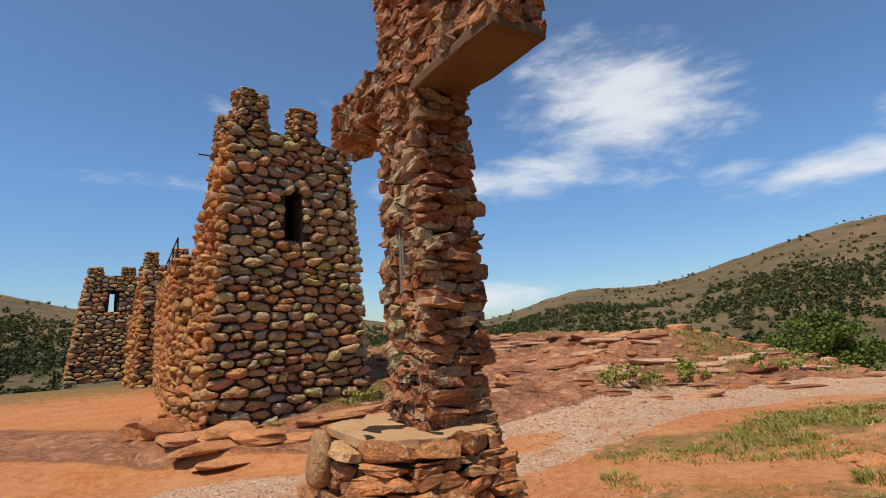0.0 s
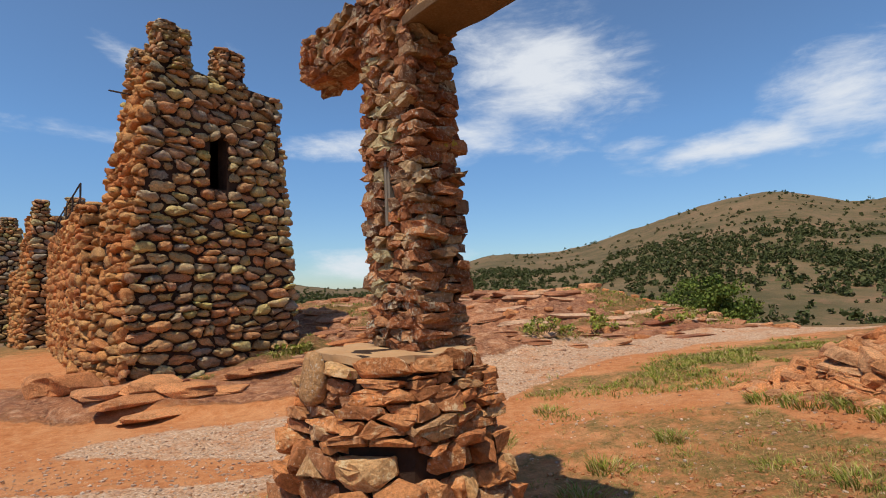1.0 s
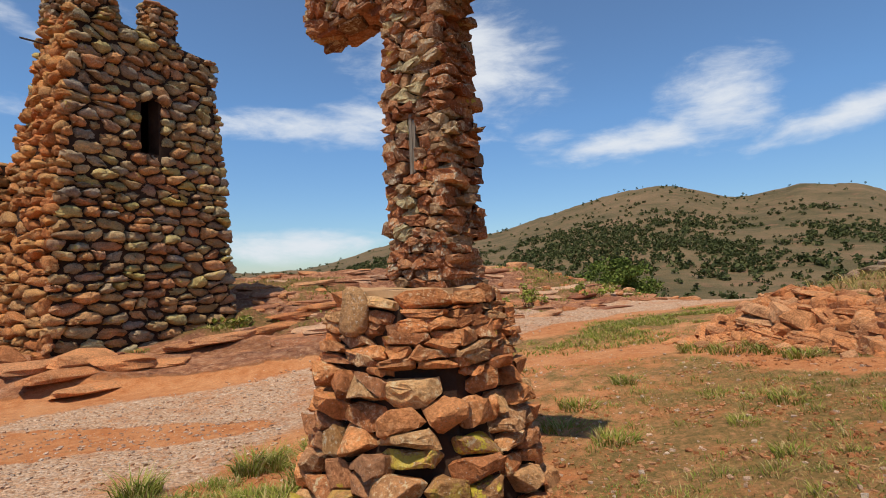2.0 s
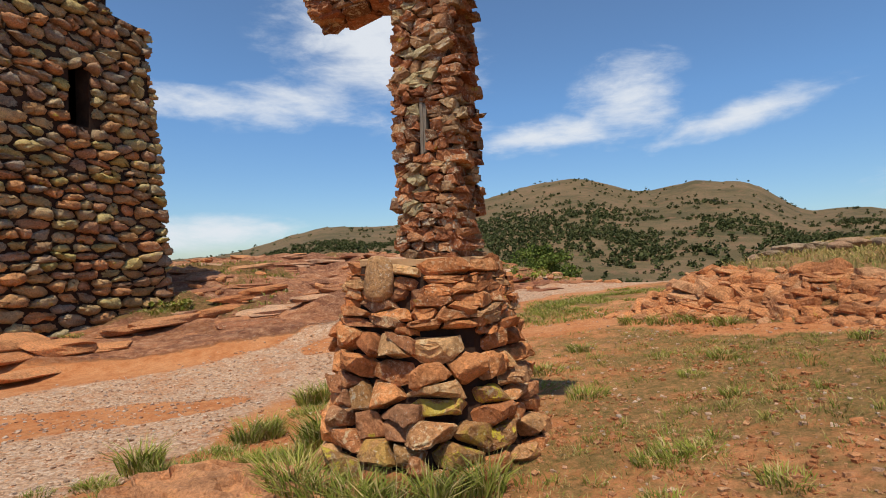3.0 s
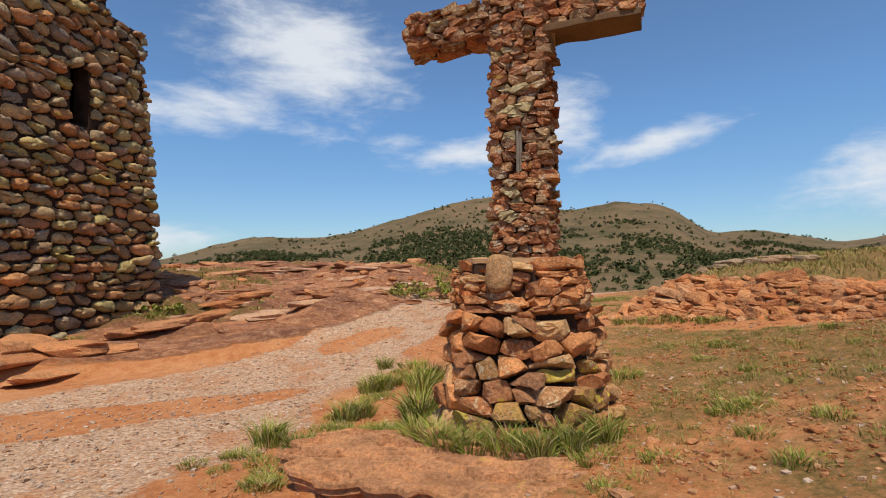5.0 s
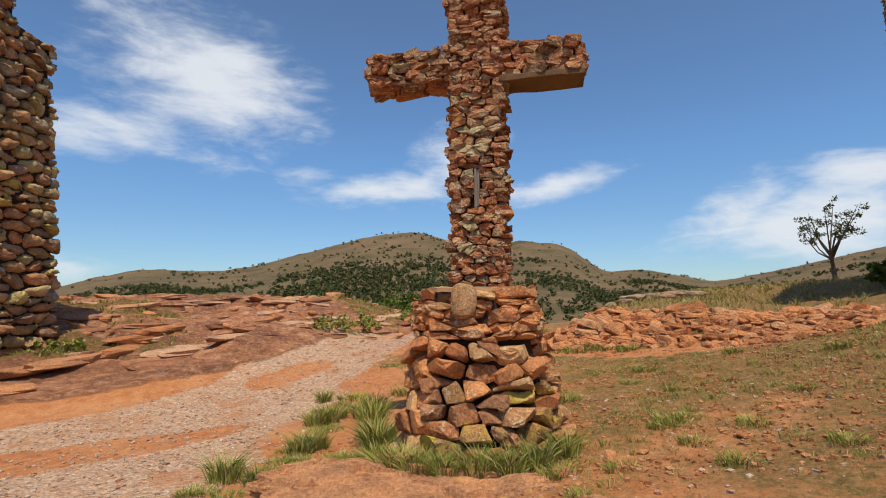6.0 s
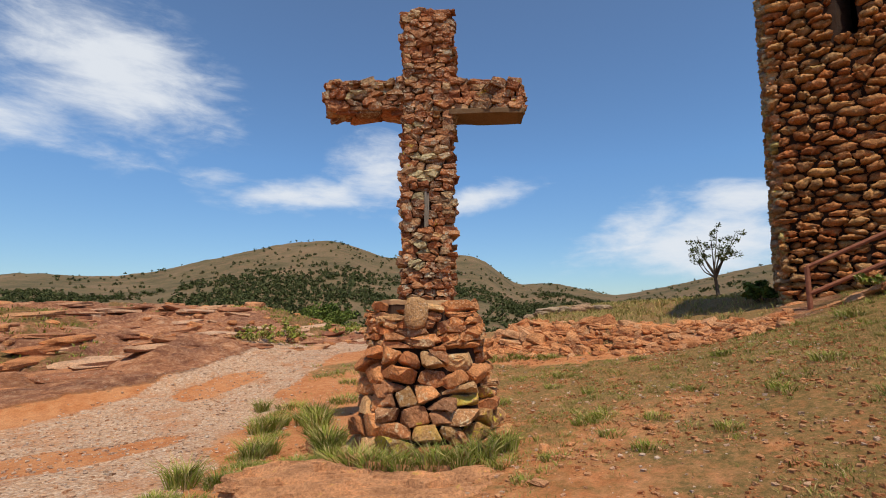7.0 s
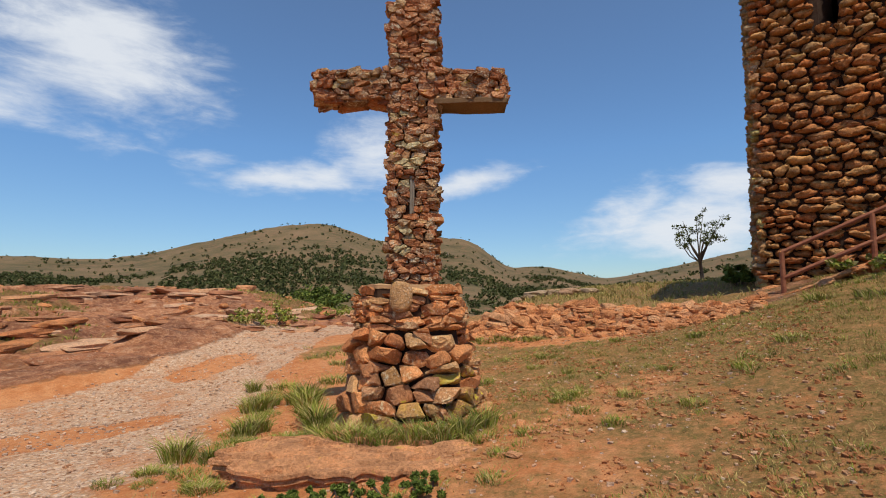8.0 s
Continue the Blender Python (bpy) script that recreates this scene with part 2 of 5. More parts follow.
def earth():
    """Red earth with gravel, bedrock and thin dry grass, each where its mask lies."""
    n = Nodes("red_earth")
    fine, mid, big = n.noise(48, 6, 0.75), n.noise(7, 6, 0.68), n.noise(0.9, 6, 0.62)
    dirt = n.ramp(mid, ((0.25, (0.33, 0.105, 0.034)), (0.5, (0.47, 0.185, 0.068)), (0.75, (0.56, 0.28, 0.125))))
    dirt = n.blend(n.span(big, 0.45, 0.7, 0.0, 0.6), dirt, (0.58, 0.30, 0.14))
    pebble = n.t.nodes.new("ShaderNodeTexVoronoi")
    pebble.inputs["Scale"].default_value = 26
    n.t.links.new(n.where.outputs["Position"], pebble.inputs["Vector"])
    shade = n.t.nodes.new("ShaderNodeSeparateColor")
    n.t.links.new(pebble.outputs["Color"], shade.inputs[0])
    gravel = n.ramp(shade.outputs[0], ((0.0, (0.36, 0.20, 0.11)), (0.35, (0.60, 0.385, 0.24)), (0.65, (0.53, 0.36, 0.25)), (0.85, (0.70, 0.52, 0.37)), (1.0, (0.56, 0.26, 0.11))))
    gravel = n.blend(n.span(pebble.outputs["Distance"], 0.3, 0.8, 0.0, 0.5), gravel, (0.40, 0.24, 0.14))
    gravel = n.blend(n.span(n.noise(1.6, 5, 0.65), 0.5, 0.68, 0.0, 0.8), gravel, dirt)
    edge = n.math("MULTIPLY", n.math("SUBTRACT", mid, 0.5), 1.1)
    on_path = n.span(n.math("ADD", n.attribute("path"), edge), 0.35, 0.65)
    col = n.blend(on_path, dirt, gravel)
    crack = n.noise(2.6, 8, 0.75, (1.0, 1.0, 2.5), 0.9)
    bed = n.ramp(crack, ((0.30, (0.07, 0.030, 0.020)), (0.42, (0.28, 0.11, 0.055)), (0.54, (0.48, 0.21, 0.10)), (0.68, (0.68, 0.42, 0.26))))
    bed = n.blend(n.span(n.noise(0.45, 6, 0.7), 0.46, 0.60, 0.0, 0.72), bed, (0.17, 0.07, 0.042))
    bed = n.blend(n.span(n.noise(11, 7, 0.78), 0.50, 0.66, 0.0, 0.7), bed, (0.62, 0.36, 0.21))
    on_bed = n.span(n.math("ADD", n.attribute("bedrock"), edge), 0.35, 0.65)
    col = n.blend(on_bed, col, bed)
    turf = n.ramp(n.noise(15, 7, 0.8), ((0.3, (0.055, 0.05, 0.010)), (0.43, (0.13, 0.10, 0.028)), (0.54, (0.25, 0.145, 0.052)), (0.66, (0.42, 0.21, 0.09)), (0.78, (0.56, 0.36, 0.19))))
    patch = n.math("MULTIPLY", n.math("SUBTRACT", n.noise(2.3, 7, 0.75), 0.5), 2.6)
    col = n.blend(n.span(n.math("ADD", n.attribute("turf"), patch), 0.3, 0.75, 0.0, 0.92), col, turf)
    hill = n.ramp(n.noise(0.035, 8, 0.66), ((0.3, (0.060, 0.054, 0.020)), (0.5, (0.140, 0.100, 0.047)), (0.7, (0.22, 0.14, 0.075))))
    hill = n.blend(n.span(n.noise(0.12, 7, 0.75), 0.55, 0.64, 0.0, 0.65), hill, (0.26, 0.13, 0.075))
    hill = n.blend(n.span(n.noise(0.3, 6, 0.75), 0.54, 0.62, 0.0, 0.6), hill, (0.06, 0.07, 0.026))
    col = n.blend(n.attribute("far"), col, hill)
    col = n.blend(1.0, col, n.ramp(fine, ((0.25, (0.62, 0.60, 0.58)), (0.5, (1.0, 1.0, 1.0)), (0.8, (1.4, 1.35, 1.25)))), "MULTIPLY")
    h = n.math("ADD", n.math("MULTIPLY", fine, 0.5), n.math("MULTIPLY", n.math("SUBTRACT", 1.0, pebble.outputs["Distance"]), on_path))
    h = n.math("ADD", h, n.math("MULTIPLY", n.math("MULTIPLY", crack, on_bed), 5.0))
    return n.finish(col, 0.95, h, 0.85, 0.035)


EARTH = earth()
PEBBLE = rock("pebble_rock", ((0.0, (0.46, 0.29, 0.18)), (0.3, (0.64, 0.46, 0.33)), (0.6, (0.52, 0.25, 0.12)), (0.8, (0.74, 0.59, 0.45)), (1.0, (0.52, 0.36, 0.26))), 0.2)

# ---- ground ----
def lattice(ix, iy, seed):
    h = (ix * 374761393 + iy * 668265263 + seed * 1274126177) & 0xFFFFFFFF
    h = ((h ^ (h >> 13)) * 1274126177) & 0xFFFFFFFF
    return ((h ^ (h >> 16)) & 0xFFFF) / 65535.0


def smooth_noise(x, y, seed=0):
    """Value noise from 0 to 1 on arrays."""
    x, y = np.asarray(x, float), np.asarray(y, float)
    ix, iy = np.floor(x).astype(np.int64), np.floor(y).astype(np.int64)
    fx, fy = x - ix, y - iy
    fx, fy = fx * fx * (3 - 2 * fx), fy * fy * (3 - 2 * fy)
    a, b = lattice(ix, iy, seed), lattice(ix + 1, iy, seed)
    c, d = lattice(ix, iy + 1, seed), lattice(ix + 1, iy + 1, seed)
    return (a + (b - a) * fx) * (1 - fy) + (c + (d - c) * fx) * fy


def fbm(x, y, octaves=4, seed=0):
    total, size = 0.0, 0.5
    for k in range(octaves):
        total = total + size * smooth_noise(np.asarray(x) * 2 ** k, np.asarray(y) * 2 ** k, seed + k)
        size *= 0.5
    return total / (1 - 0.5 ** octaves)


def step(v, lo, hi):
    t = np.clip((np.asarray(v, float) - lo) / (hi - lo), 0, 1)
    return t * t * (3 - 2 * t)


def along(x, y, line):
    """How deep a place lies inside a band: 1 on the line, 0 at its edge; line: x, y, half width."""
    best = np.full(np.shape(x), -9.0)
    for (ax, ay, aw), (bx, by, bw) in zip(line, line[1:]):
        t = np.clip(((x - ax) * (bx - ax) + (y - ay) * (by - ay)) / ((bx - ax) ** 2 + (by - ay) ** 2), 0, 1)
        d = np.hypot(x - ax - t * (bx - ax), y - ay - t * (by - ay))
        best = np.maximum(best, 1 - d / (aw + t * (bw - aw)))
    return best


PATH_LINE = ((-8.6, 3.7, 3.2), (-3.2, 6.9, 2.5), (-0.3, 8.5, 1.8), (2.5, 10.0, 1.3), (5.1, 12.0, 1.4), (8.0, 12.4, 1.3), (12.0, 12.0, 1.3), (22.0, 11.5, 1.8))
ORANGE_LINE = ((-8.6, 7.8, 1.1), (-4.1, 7.4, 0.9), (-1.6, 6.7, 0.45))
STRIP_LINE = ((1.0, 8.2, 0.4), (3.0, 6.9, 0.42), (4.7, 6.0, 0.45), (4.3, 4.0, 0.32), (4.6, 2.0, 0.35), (5.2, 0.6, 0.5))
MEADOW_LINE = ((2.6, 8.5, 0.6), (4.6, 8.1, 1.1), (6.6, 9.0, 1.4), (9.0, 9.8, 1.2))


def mound(x, y):
    ridge = 20.3 + 1.2 * np.sin(x * 0.35)
    front = np.exp(-np.abs((y - ridge) / 5.6) ** 2.6)
    dome = 0.62 * np.exp(-np.abs(((x - 3.4) * 0.83 + (y - 14.0) * 0.56) / 3.9) ** 2.4 - np.abs(((y - 14.0) * 0.83 - (x - 3.4) * 0.56) / 2.1) ** 2.2)
    apron = 0.24 * step(along(x, y, ((-6.5, 11.3, 1.3), (-2.2, 11.1, 1.4), (0.8, 10.9, 1.3))), 0.0, 0.7)
    return np.maximum(front * step(x, -7.0, -1.5) * (1 - step(x, 8.0, 14.0)) * 1.45, np.maximum(dome, apron))


def ledge(x, y):
    edge = 4.9 + 0.2 * np.sin(y * 1.25 + 2.2) + 0.5 * step(y, 5.6, 7.4) + 0.5 * (fbm(x * 0.9, y * 0.9, 3, 11) - 0.5)
    return step(x, edge - 0.15, edge + 0.75) * (1 - step(y, 5.2 + 0.35 * np.clip(x - 6, 0, 20), 6.5 + 0.4 * np.clip(x - 6, 0, 20))) * step(y, -1.2, 0.9)


def hills(x, y):
    """The hills all round: each with its bearing, rise in degrees and its breadth to either side."""
    az, r = np.degrees(np.arctan2(x, y)), np.hypot(x, y)
    rise = 0.0
    for a, e, left, right in ((16, 3.5, 9, 16), (42, 7.85, 21, 12), (54.0, 6.7, 11, 6), (58.0, 6.2, 6, 5.5), (66, 3.2, 12, 9), (92, 4.8, 18, 24), (-46, 5.2, 16, 16), (-9, 1.3, 6, 5), (140, 5, 30, 30), (-120, 4.5, 40, 40)):
        d = (az - a + 180) % 360 - 180
        rise = rise + (e * np.exp(-np.abs(d / np.where(d < 0, left, right)) ** 1.8)) ** 5
    rise = rise ** 0.2 + 0.38 + 0.3 * (fbm(az * 0.55, r * 0.004, 3, 5) - 0.5) + 0.12 * (fbm(az * 2.4, r * 0.01, 3, 6) - 0.5)
    crest = 430.0
    t = np.clip((r - 70) / (crest - 70), 0, 1)
    high = crest * np.tan(np.radians(np.maximum(rise, 0.2)))
    rough = 3.0 * (fbm(x * 0.02, y * 0.02, 4, 8) - 0.5) * step(r, 80, 250)
    back = np.clip((r - crest) / 900.0, 0, 1)
    return -5.0 * step(r, 30, 75) + (high + 5.0) * t ** 1.35 * (1 - 0.8 * back) + rough * (1 - step(r, 330, 430))


def ground_height(x, y):
    x, y = np.asarray(x, float), np.asarray(y, float)
    u, v, r = 0.55 * x - 0.835 * y, 0.835 * x + 0.55 * y, np.hypot(x, y)
    lift = np.log1p(np.exp(np.minimum(u + 1.5, 30.0)))
    z = np.maximum(-0.3, -0.3 + 0.045 * (u + 8)) + 0.25 * np.minimum(lift, 6.0)
    z = np.minimum(z, 1.7 + 0.02 * u)
    z = z + 0.45 * step(v, 2.5, 9.5) * (1 - step(u, -1.5, 2.0)) + 0.3 * step(-u, 10.5, 12.5) * (1 - step(v, 4.0, 8.0))
    bank = ledge(x, y)
    layer = bank * 5.0 + 1.1 * (fbm(x * 1.3, y * 0.8, 3, 17) - 0.5)
    cut = np.floor(layer) + step(layer - np.floor(layer), 0.55, 0.95)
    bank = np.where(bank > 0.97, bank, np.clip(0.35 * bank + 0.65 * cut / 5.0, 0, 1))
    z = np.where(ledge(x, y) > 0, np.maximum(z, z + (1.16 + 0.035 * np.clip(x - 6.6, 0, 20) - z) * bank), z)
    near = 1 - step(r, 24, 45)
    m = mound(x, y)
    rock = step(m, 0.08, 0.35)
    m2 = m * (0.7 + 0.6 * fbm(x * 0.3, y * 0.42, 4, 3))
    layer = m2 * 7.0 + 1.8 * fbm(x * 0.35, y * 0.7, 4, 21)
    cut = np.floor(layer) + step(layer - np.floor(layer), 0.7, 0.98)
    z = z + m2 * (1 - 0.55 * rock) + 0.55 * rock * (cut - 0.9) / 7.0 + rock * (0.42 * (fbm(x * 1.1, y * 1.9, 4, 23) - 0.5) + 0.14 * (fbm(x * 4, y * 6, 3, 24) - 0.5))
    z = z + near * (0.07 * (fbm(x * 0.8, y * 0.8, 4, 1) - 0.5) + 0.035 * (fbm(x * 4, y * 4, 3, 2) - 0.5))
    z = z - 1.0 * step(v, 15, 31) * (1 - step(ledge(x, y), 0.0, 0.5)) * (1 - 0.6 * step(m, 0.2, 0.6))
    flat = step(r, 34, 70)
    return z * (1 - flat) + flat * -0.5 + hills(x, y)


def ground():
    turns = 900
    cx, cy = -0.8, 3.2
    r = np.concatenate((np.linspace(0.25, 1.5, 12), np.arange(1.6, 26.0, 0.115), 26 * (4200 / 26) ** (np.arange(1, 120) / 119)))
    rings = len(r)
    a = np.arange(turns) / turns * 2 * np.pi
    X, Y = cx + r[:, None] * np.sin(a), cy + r[:, None] * np.cos(a)
    X, Y = np.append(X.ravel(), cx), np.append(Y.ravel(), cy)
    Z = ground_height(X, Y)
    faces = [(i * turns + j, i * turns + (j + 1) % turns, (i + 1) * turns + (j + 1) % turns, (i + 1) * turns + j) for i in range(rings - 1) for j in range(turns)]
    faces += [(rings * turns, (j + 1) % turns, j) for j in range(turns)]
    me = bpy.data.meshes.new("ground")
    me.from_pydata(np.column_stack((X, Y, Z)).tolist(), [], [f[::-1] for f in faces])
    me.polygons.foreach_set("use_smooth", [True] * len(faces))
    far = step(np.hypot(X, Y), 26, 40)
    wob = 0.5 * (fbm(X * 0.9, Y * 0.9, 3, 31) - 0.5)
    path = step(along(X, Y, PATH_LINE) + wob, 0.0, 0.3) * (1 - step(along(X, Y, ORANGE_LINE) + wob, 0.0, 0.45)) * (1 - step(along(X, Y, ((0.3, 9.2, 0.6), (1.7, 9.7, 0.5))) + wob, 0.0, 0.4)) * (1 - far)
    bed = np.maximum(step(mound(X, Y), 0.08, 0.3), 0.75 * step(ledge(X, Y), 0.05, 0.3) * (1 - step(ledge(X, Y), 0.8, 1.0)))
    bed = np.maximum(bed, 0.75 * step(along(X, Y, ((-13.0, 12.5, 2.6), (-8.5, 11.8, 2.2), (-5.6, 10.6, 1.0))), 0.0, 0.6))
    bed = np.maximum(bed, 0.6 * step(along(X, Y, ((-4.5, 11.6, 0.5), (-1.0, 12.4, 1.1), (1.5, 13.0, 1.2))), 0.0, 0.5)) * (1 - path * 0.8)
    u, v = 0.55 * X - 0.835 * Y, 0.835 * X + 0.55 * Y
    turf = step(u, -4.2, -1.6) * step(X, -6.5, -0.5) * (0.76 - 0.32 * step(along(X, Y, ((-1.6, 1.2, 0.9), (-0.1, 1.9, 0.75), (1.3, 1.2, 0.6))), 0.0, 0.7)) + 0.25 * step(u, -0.6, 1.5)
    turf = np.maximum(turf, 0.5 * step(along(X, Y, ((0.9, 4.2, 1.2), (2.6, 5.4, 1.4), (3.6, 6.2, 1.0))), 0.0, 0.5))
    turf = np.maximum(turf, 0.85 * step(ledge(X, Y), 0.85, 1.0))
    turf = np.maximum(turf, 0.72 * step(along(X, Y, MEADOW_LINE), 0.0, 0.5))
    turf = np.maximum(turf, 0.75 * step(np.hypot(X, Y), 20, 30))
    turf = turf * (1 - step(along(X, Y, STRIP_LINE) + wob, 0.0, 0.4)) * (1 - bed * 0.7) * (1 - path)
    turf = np.maximum(turf, 0.7 * step(fbm(X * 0.45, Y * 0.45, 3, 77), 0.56, 0.66) * step(mound(X, Y), 0.1, 0.4))
    for name, values in (("path", path), ("bedrock", bed), ("turf", turf), ("far", far)):
        me.attributes.new(name, "FLOAT", "POINT").data.foreach_set("value", np.asarray(values, np.float32))
    me.materials.append(EARTH)
    return tagged(new("ground", me), "red earth ground with a gravel path, bedrock and thin dry grass", "ground", kind="structure")


ground()


def floor_z(x, y):
    return float(ground_height(np.array([x]), np.array([y]))[0])

# ---- building with stones ----
WORLD_OF = {}


def thing(name, m, label, category, group=""):
    """An Empty at a thing's base, which carries its parts."""
    ob = new(name)
    ob.empty_display_size = 0.2
    ob.matrix_basis = m
    WORLD_OF[ob.name] = m
    return tagged(ob, label, category, group)


def hang(name, me, parent, m, label=""):
    ob = new(name, me)
    ob.parent = parent
    ob.matrix_basis = WORLD_OF[parent.name].inverted() @ m
    WORLD_OF[ob.name] = m
    if label:
        ob["label"] = label
    return ob


def mesh_of(name, bm, material, smooth=False):
    me = bpy.data.meshes.new(name)
    bm.normal_update()
    bm.to_mesh(me)
    bm.free()
    me.materials.append(material)
    if smooth:
        me.polygons.foreach_set("use_smooth", [True] * len(me.polygons))
    return me


def part(name, bm, material, parent, label="", m=None, smooth=False):
    return hang(name, mesh_of(name, bm, material, smooth), parent, m or Matrix(), label)


def stone_mesh(name, material, seed, cells=2, power=3.0, cuts=3, rough=0.1, smooth=True):
    """One stone that fills -1..1: a rounded block, knocked about and split by a few flat breaks."""
    rng = np.random.default_rng(seed)
    bm = bmesh.new()
    bmesh.ops.create_cube(bm, size=2.0)
    bmesh.ops.subdivide_edges(bm, edges=bm.edges[:], cuts=cells - 1, use_grid_fill=True)
    planes = []
    for _ in range(cuts):
        d = Vector(rng.normal(size=3))
        d.normalize()
        planes.append((d, rng.uniform(0.72, 0.95)))
    off = Vector(rng.uniform(-50, 50, 3))
    for v in bm.verts:
        c = v.co
        k = (abs(c.x) ** power + abs(c.y) ** power + abs(c.z) ** power) ** (1 / power)
        p = c / k
        p += noise.noise_vector(p * 1.1 + off) * rough + noise.noise_vector(p * 2.9 + off) * rough * 0.4
        for d, far in planes:
            over = p.dot(d) - far
            if over > 0:
                p -= d * over * 0.9
        v.co = p
    lo, hi = [min(v.co[i] for v in bm.verts) for i in range(3)], [max(v.co[i] for v in bm.verts) for i in range(3)]
    for v in bm.verts:
        v.co = Vector((2 * (v.co[i] - lo[i]) / (hi[i] - lo[i]) - 1 for i in range(3)))
    return mesh_of(name, bm, material, smooth)


def clip(poly, px, pz, nx, nz):
    """The part of a polygon on the near side of a line through (px, pz) with the normal (nx, nz)."""
    out = []
    for i, (ax, az) in enumerate(poly):
        bx, bz = poly[i - 1]
        da, db = (ax - px) * nx + (az - pz) * nz, (bx - px) * nx + (bz - pz) * nz
        if (da < 0) != (db < 0):
            t = db / (db - da)
            out.append((bx + (ax - bx) * t, bz + (az - bz) * t))
        if da < 0:
            out.append((ax, az))
    return out


def pack(w, h, sw, sh, rng, holes=(), ragged=0.0):
    """Divides a face of w x h into interlocking stones of uneven size, about sw x sh: yields their outlines."""
    seeds = []
    z = 0.0
    while z < h:
        row = sh * rng.uniform(0.7, 1.35)
        x = -sw * rng.random()
        while x < w + sw * 0.3:
            step_x = sw * (rng.uniform(0.45, 1.0) if rng.random() < 0.55 else rng.uniform(1.0, 2.2))
            seeds.append((x + step_x / 2, z + row / 2 + rng.normal(0, 0.25 * sh)))
            x += step_x
        z += row
    P = np.array(seeds)
    k = 1.0 * sw / sh
    Q = P * np.array((1.0, k))
    for i, (x, z) in enumerate(P):
        if not (-0.02 < x < w + 0.02 and -0.02 < z < h + 0.02) or any(a0 < x < a1 and b0 < z < b1 for a0, a1, b0, b1 in holes):
            continue
        l, r = (-ragged * rng.random() if ragged else 0.0), w + (ragged * rng.random() if ragged else 0.0)
        poly = [(l, 0.0), (r, 0.0), (r, h), (l, h)]
        d = ((Q - Q[i]) ** 2).sum(1)
        for j in np.argsort(d)[1:17]:
            mx, mz = (P[i] + P[j]) / 2
            poly = clip(poly, mx, mz, P[j][0] - x, (P[j][1] - z) * k * k)
            if len(poly) < 3:
                break
        for a0, a1, b0, b1 in holes:
            if poly and a0 - sw < x < a1 + sw and b0 - sh < z < b1 + sh:
                if b0 < z < b1:
                    poly = clip(poly, a0, z, 1, 0) if x < a0 else clip(poly, a1, z, -1, 0)
                elif z >= b1:
                    poly = clip(poly, x, b1, 0, -1)
                elif z <= b0:
                    poly = clip(poly, x, b0, 0, 1)
        if len(poly) >= 3:
            yield poly


def rounded(poly, times):
    """Cuts the corners of an outline, deeply at first; a half round stays blocky."""
    for k in range(math.ceil(times)):
        f = 0.25 if times - k >= 1 else 0.13
        out = []
        for i, (bx, bz) in enumerate(poly):
            ax, az = poly[i - 1]
            out += [(ax * (1 - f) + bx * f, az * (1 - f) + bz * f), (ax * f + bx * (1 - f), az * f + bz * (1 - f))]
        poly = out
    return poly


# how a kind of stone is dressed: rounding, gap, rings of (size, how far out), roughness, tilt of its face, smooth
COBBLED = (2, 0.019, ((0.84, 0.0), (1.0, 0.50), (0.91, 0.80), (0.60, 0.98)), 0.013, 0.16, True)
SPLIT = (0.5, 0.004, ((0.97, 0.0), (1.0, 0.78), (0.90, 1.0)), 0.007, 0.22, False)
LUMPED = (0.5, 0.012, ((0.90, 0.0), (1.0, 0.40), (1.0, 0.70), (0.93, 0.90), (0.72, 0.98), (0.36, 1.0)), 0.004, 0.40, False)


def stone_shape(poly, depth, dress, rng):
    """One stone from its outline: vertices round its middle, faces, and the middle."""
    times, gap, rings, rough, tip, _ = dress
    gap = gap * rng.uniform(0.4, 1.9)
    c = np.mean(poly, axis=0)
    poly = np.array(rounded([tuple(p) for p in poly], times))
    c = poly.mean(axis=0)
    flat = poly - c
    size = np.maximum(np.hypot(flat[:, 0], flat[:, 1]), 0.001)
    flat = flat * (np.maximum(size - gap, size * 0.6) / size)[:, None]
    n = len(flat)
    tx, tz = rng.uniform(-tip, tip, 2)
    reach = 0.5 * min(np.ptp(flat[:, 0]), np.ptp(flat[:, 1])) + 0.02
    verts = []
    for s, out in rings:
        p = flat * s
        wob = rng.normal(0, rough, (n, 3)) * (0.3 if out == 0 else 1.0)
        y = -depth * out + (p[:, 0] * tx + p[:, 1] * tz) * (0.3 + out) if out else np.zeros(n)
        verts.append(np.column_stack((p[:, 0] + wob[:, 0], y + wob[:, 1], p[:, 1] + wob[:, 2])))
    verts.append(np.array([[0.0, -depth * rings[-1][1] - 0.03 * reach + rng.normal(0, rough), 0.0]]))
    verts = np.concatenate(verts)
    if len(rings) > 4:
        off = Vector(rng.uniform(-90, 90, 3))
        verts = np.array([Vector(v) + noise.noise_vector(Vector(v) * 7.0 + off) * 0.028 + noise.noise_vector(Vector(v) * 19.0 + off) * 0.010 for v in verts])
        for _ in range(3):
            cut = Vector((rng.normal(0, 0.9), -1.0, rng.normal(0, 0.9))).normalized()
            far = depth * rng.uniform(0.66, 0.92)
            over = np.maximum(verts @ np.array(cut) - far, 0)
            verts = verts - np.outer(over * 0.9, np.array(cut))
    faces = []
    for k in range(len(rings) - 1):
        for i in range(n):
            j = (i + 1) % n
            faces.append((k * n + i, k * n + j, (k + 1) * n + j, (k + 1) * n + i))
    last = (len(rings) - 1) * n
    for i in range(n):
        faces.append((last + i, last + (i + 1) % n, len(verts) - 1))
    return verts, faces, c


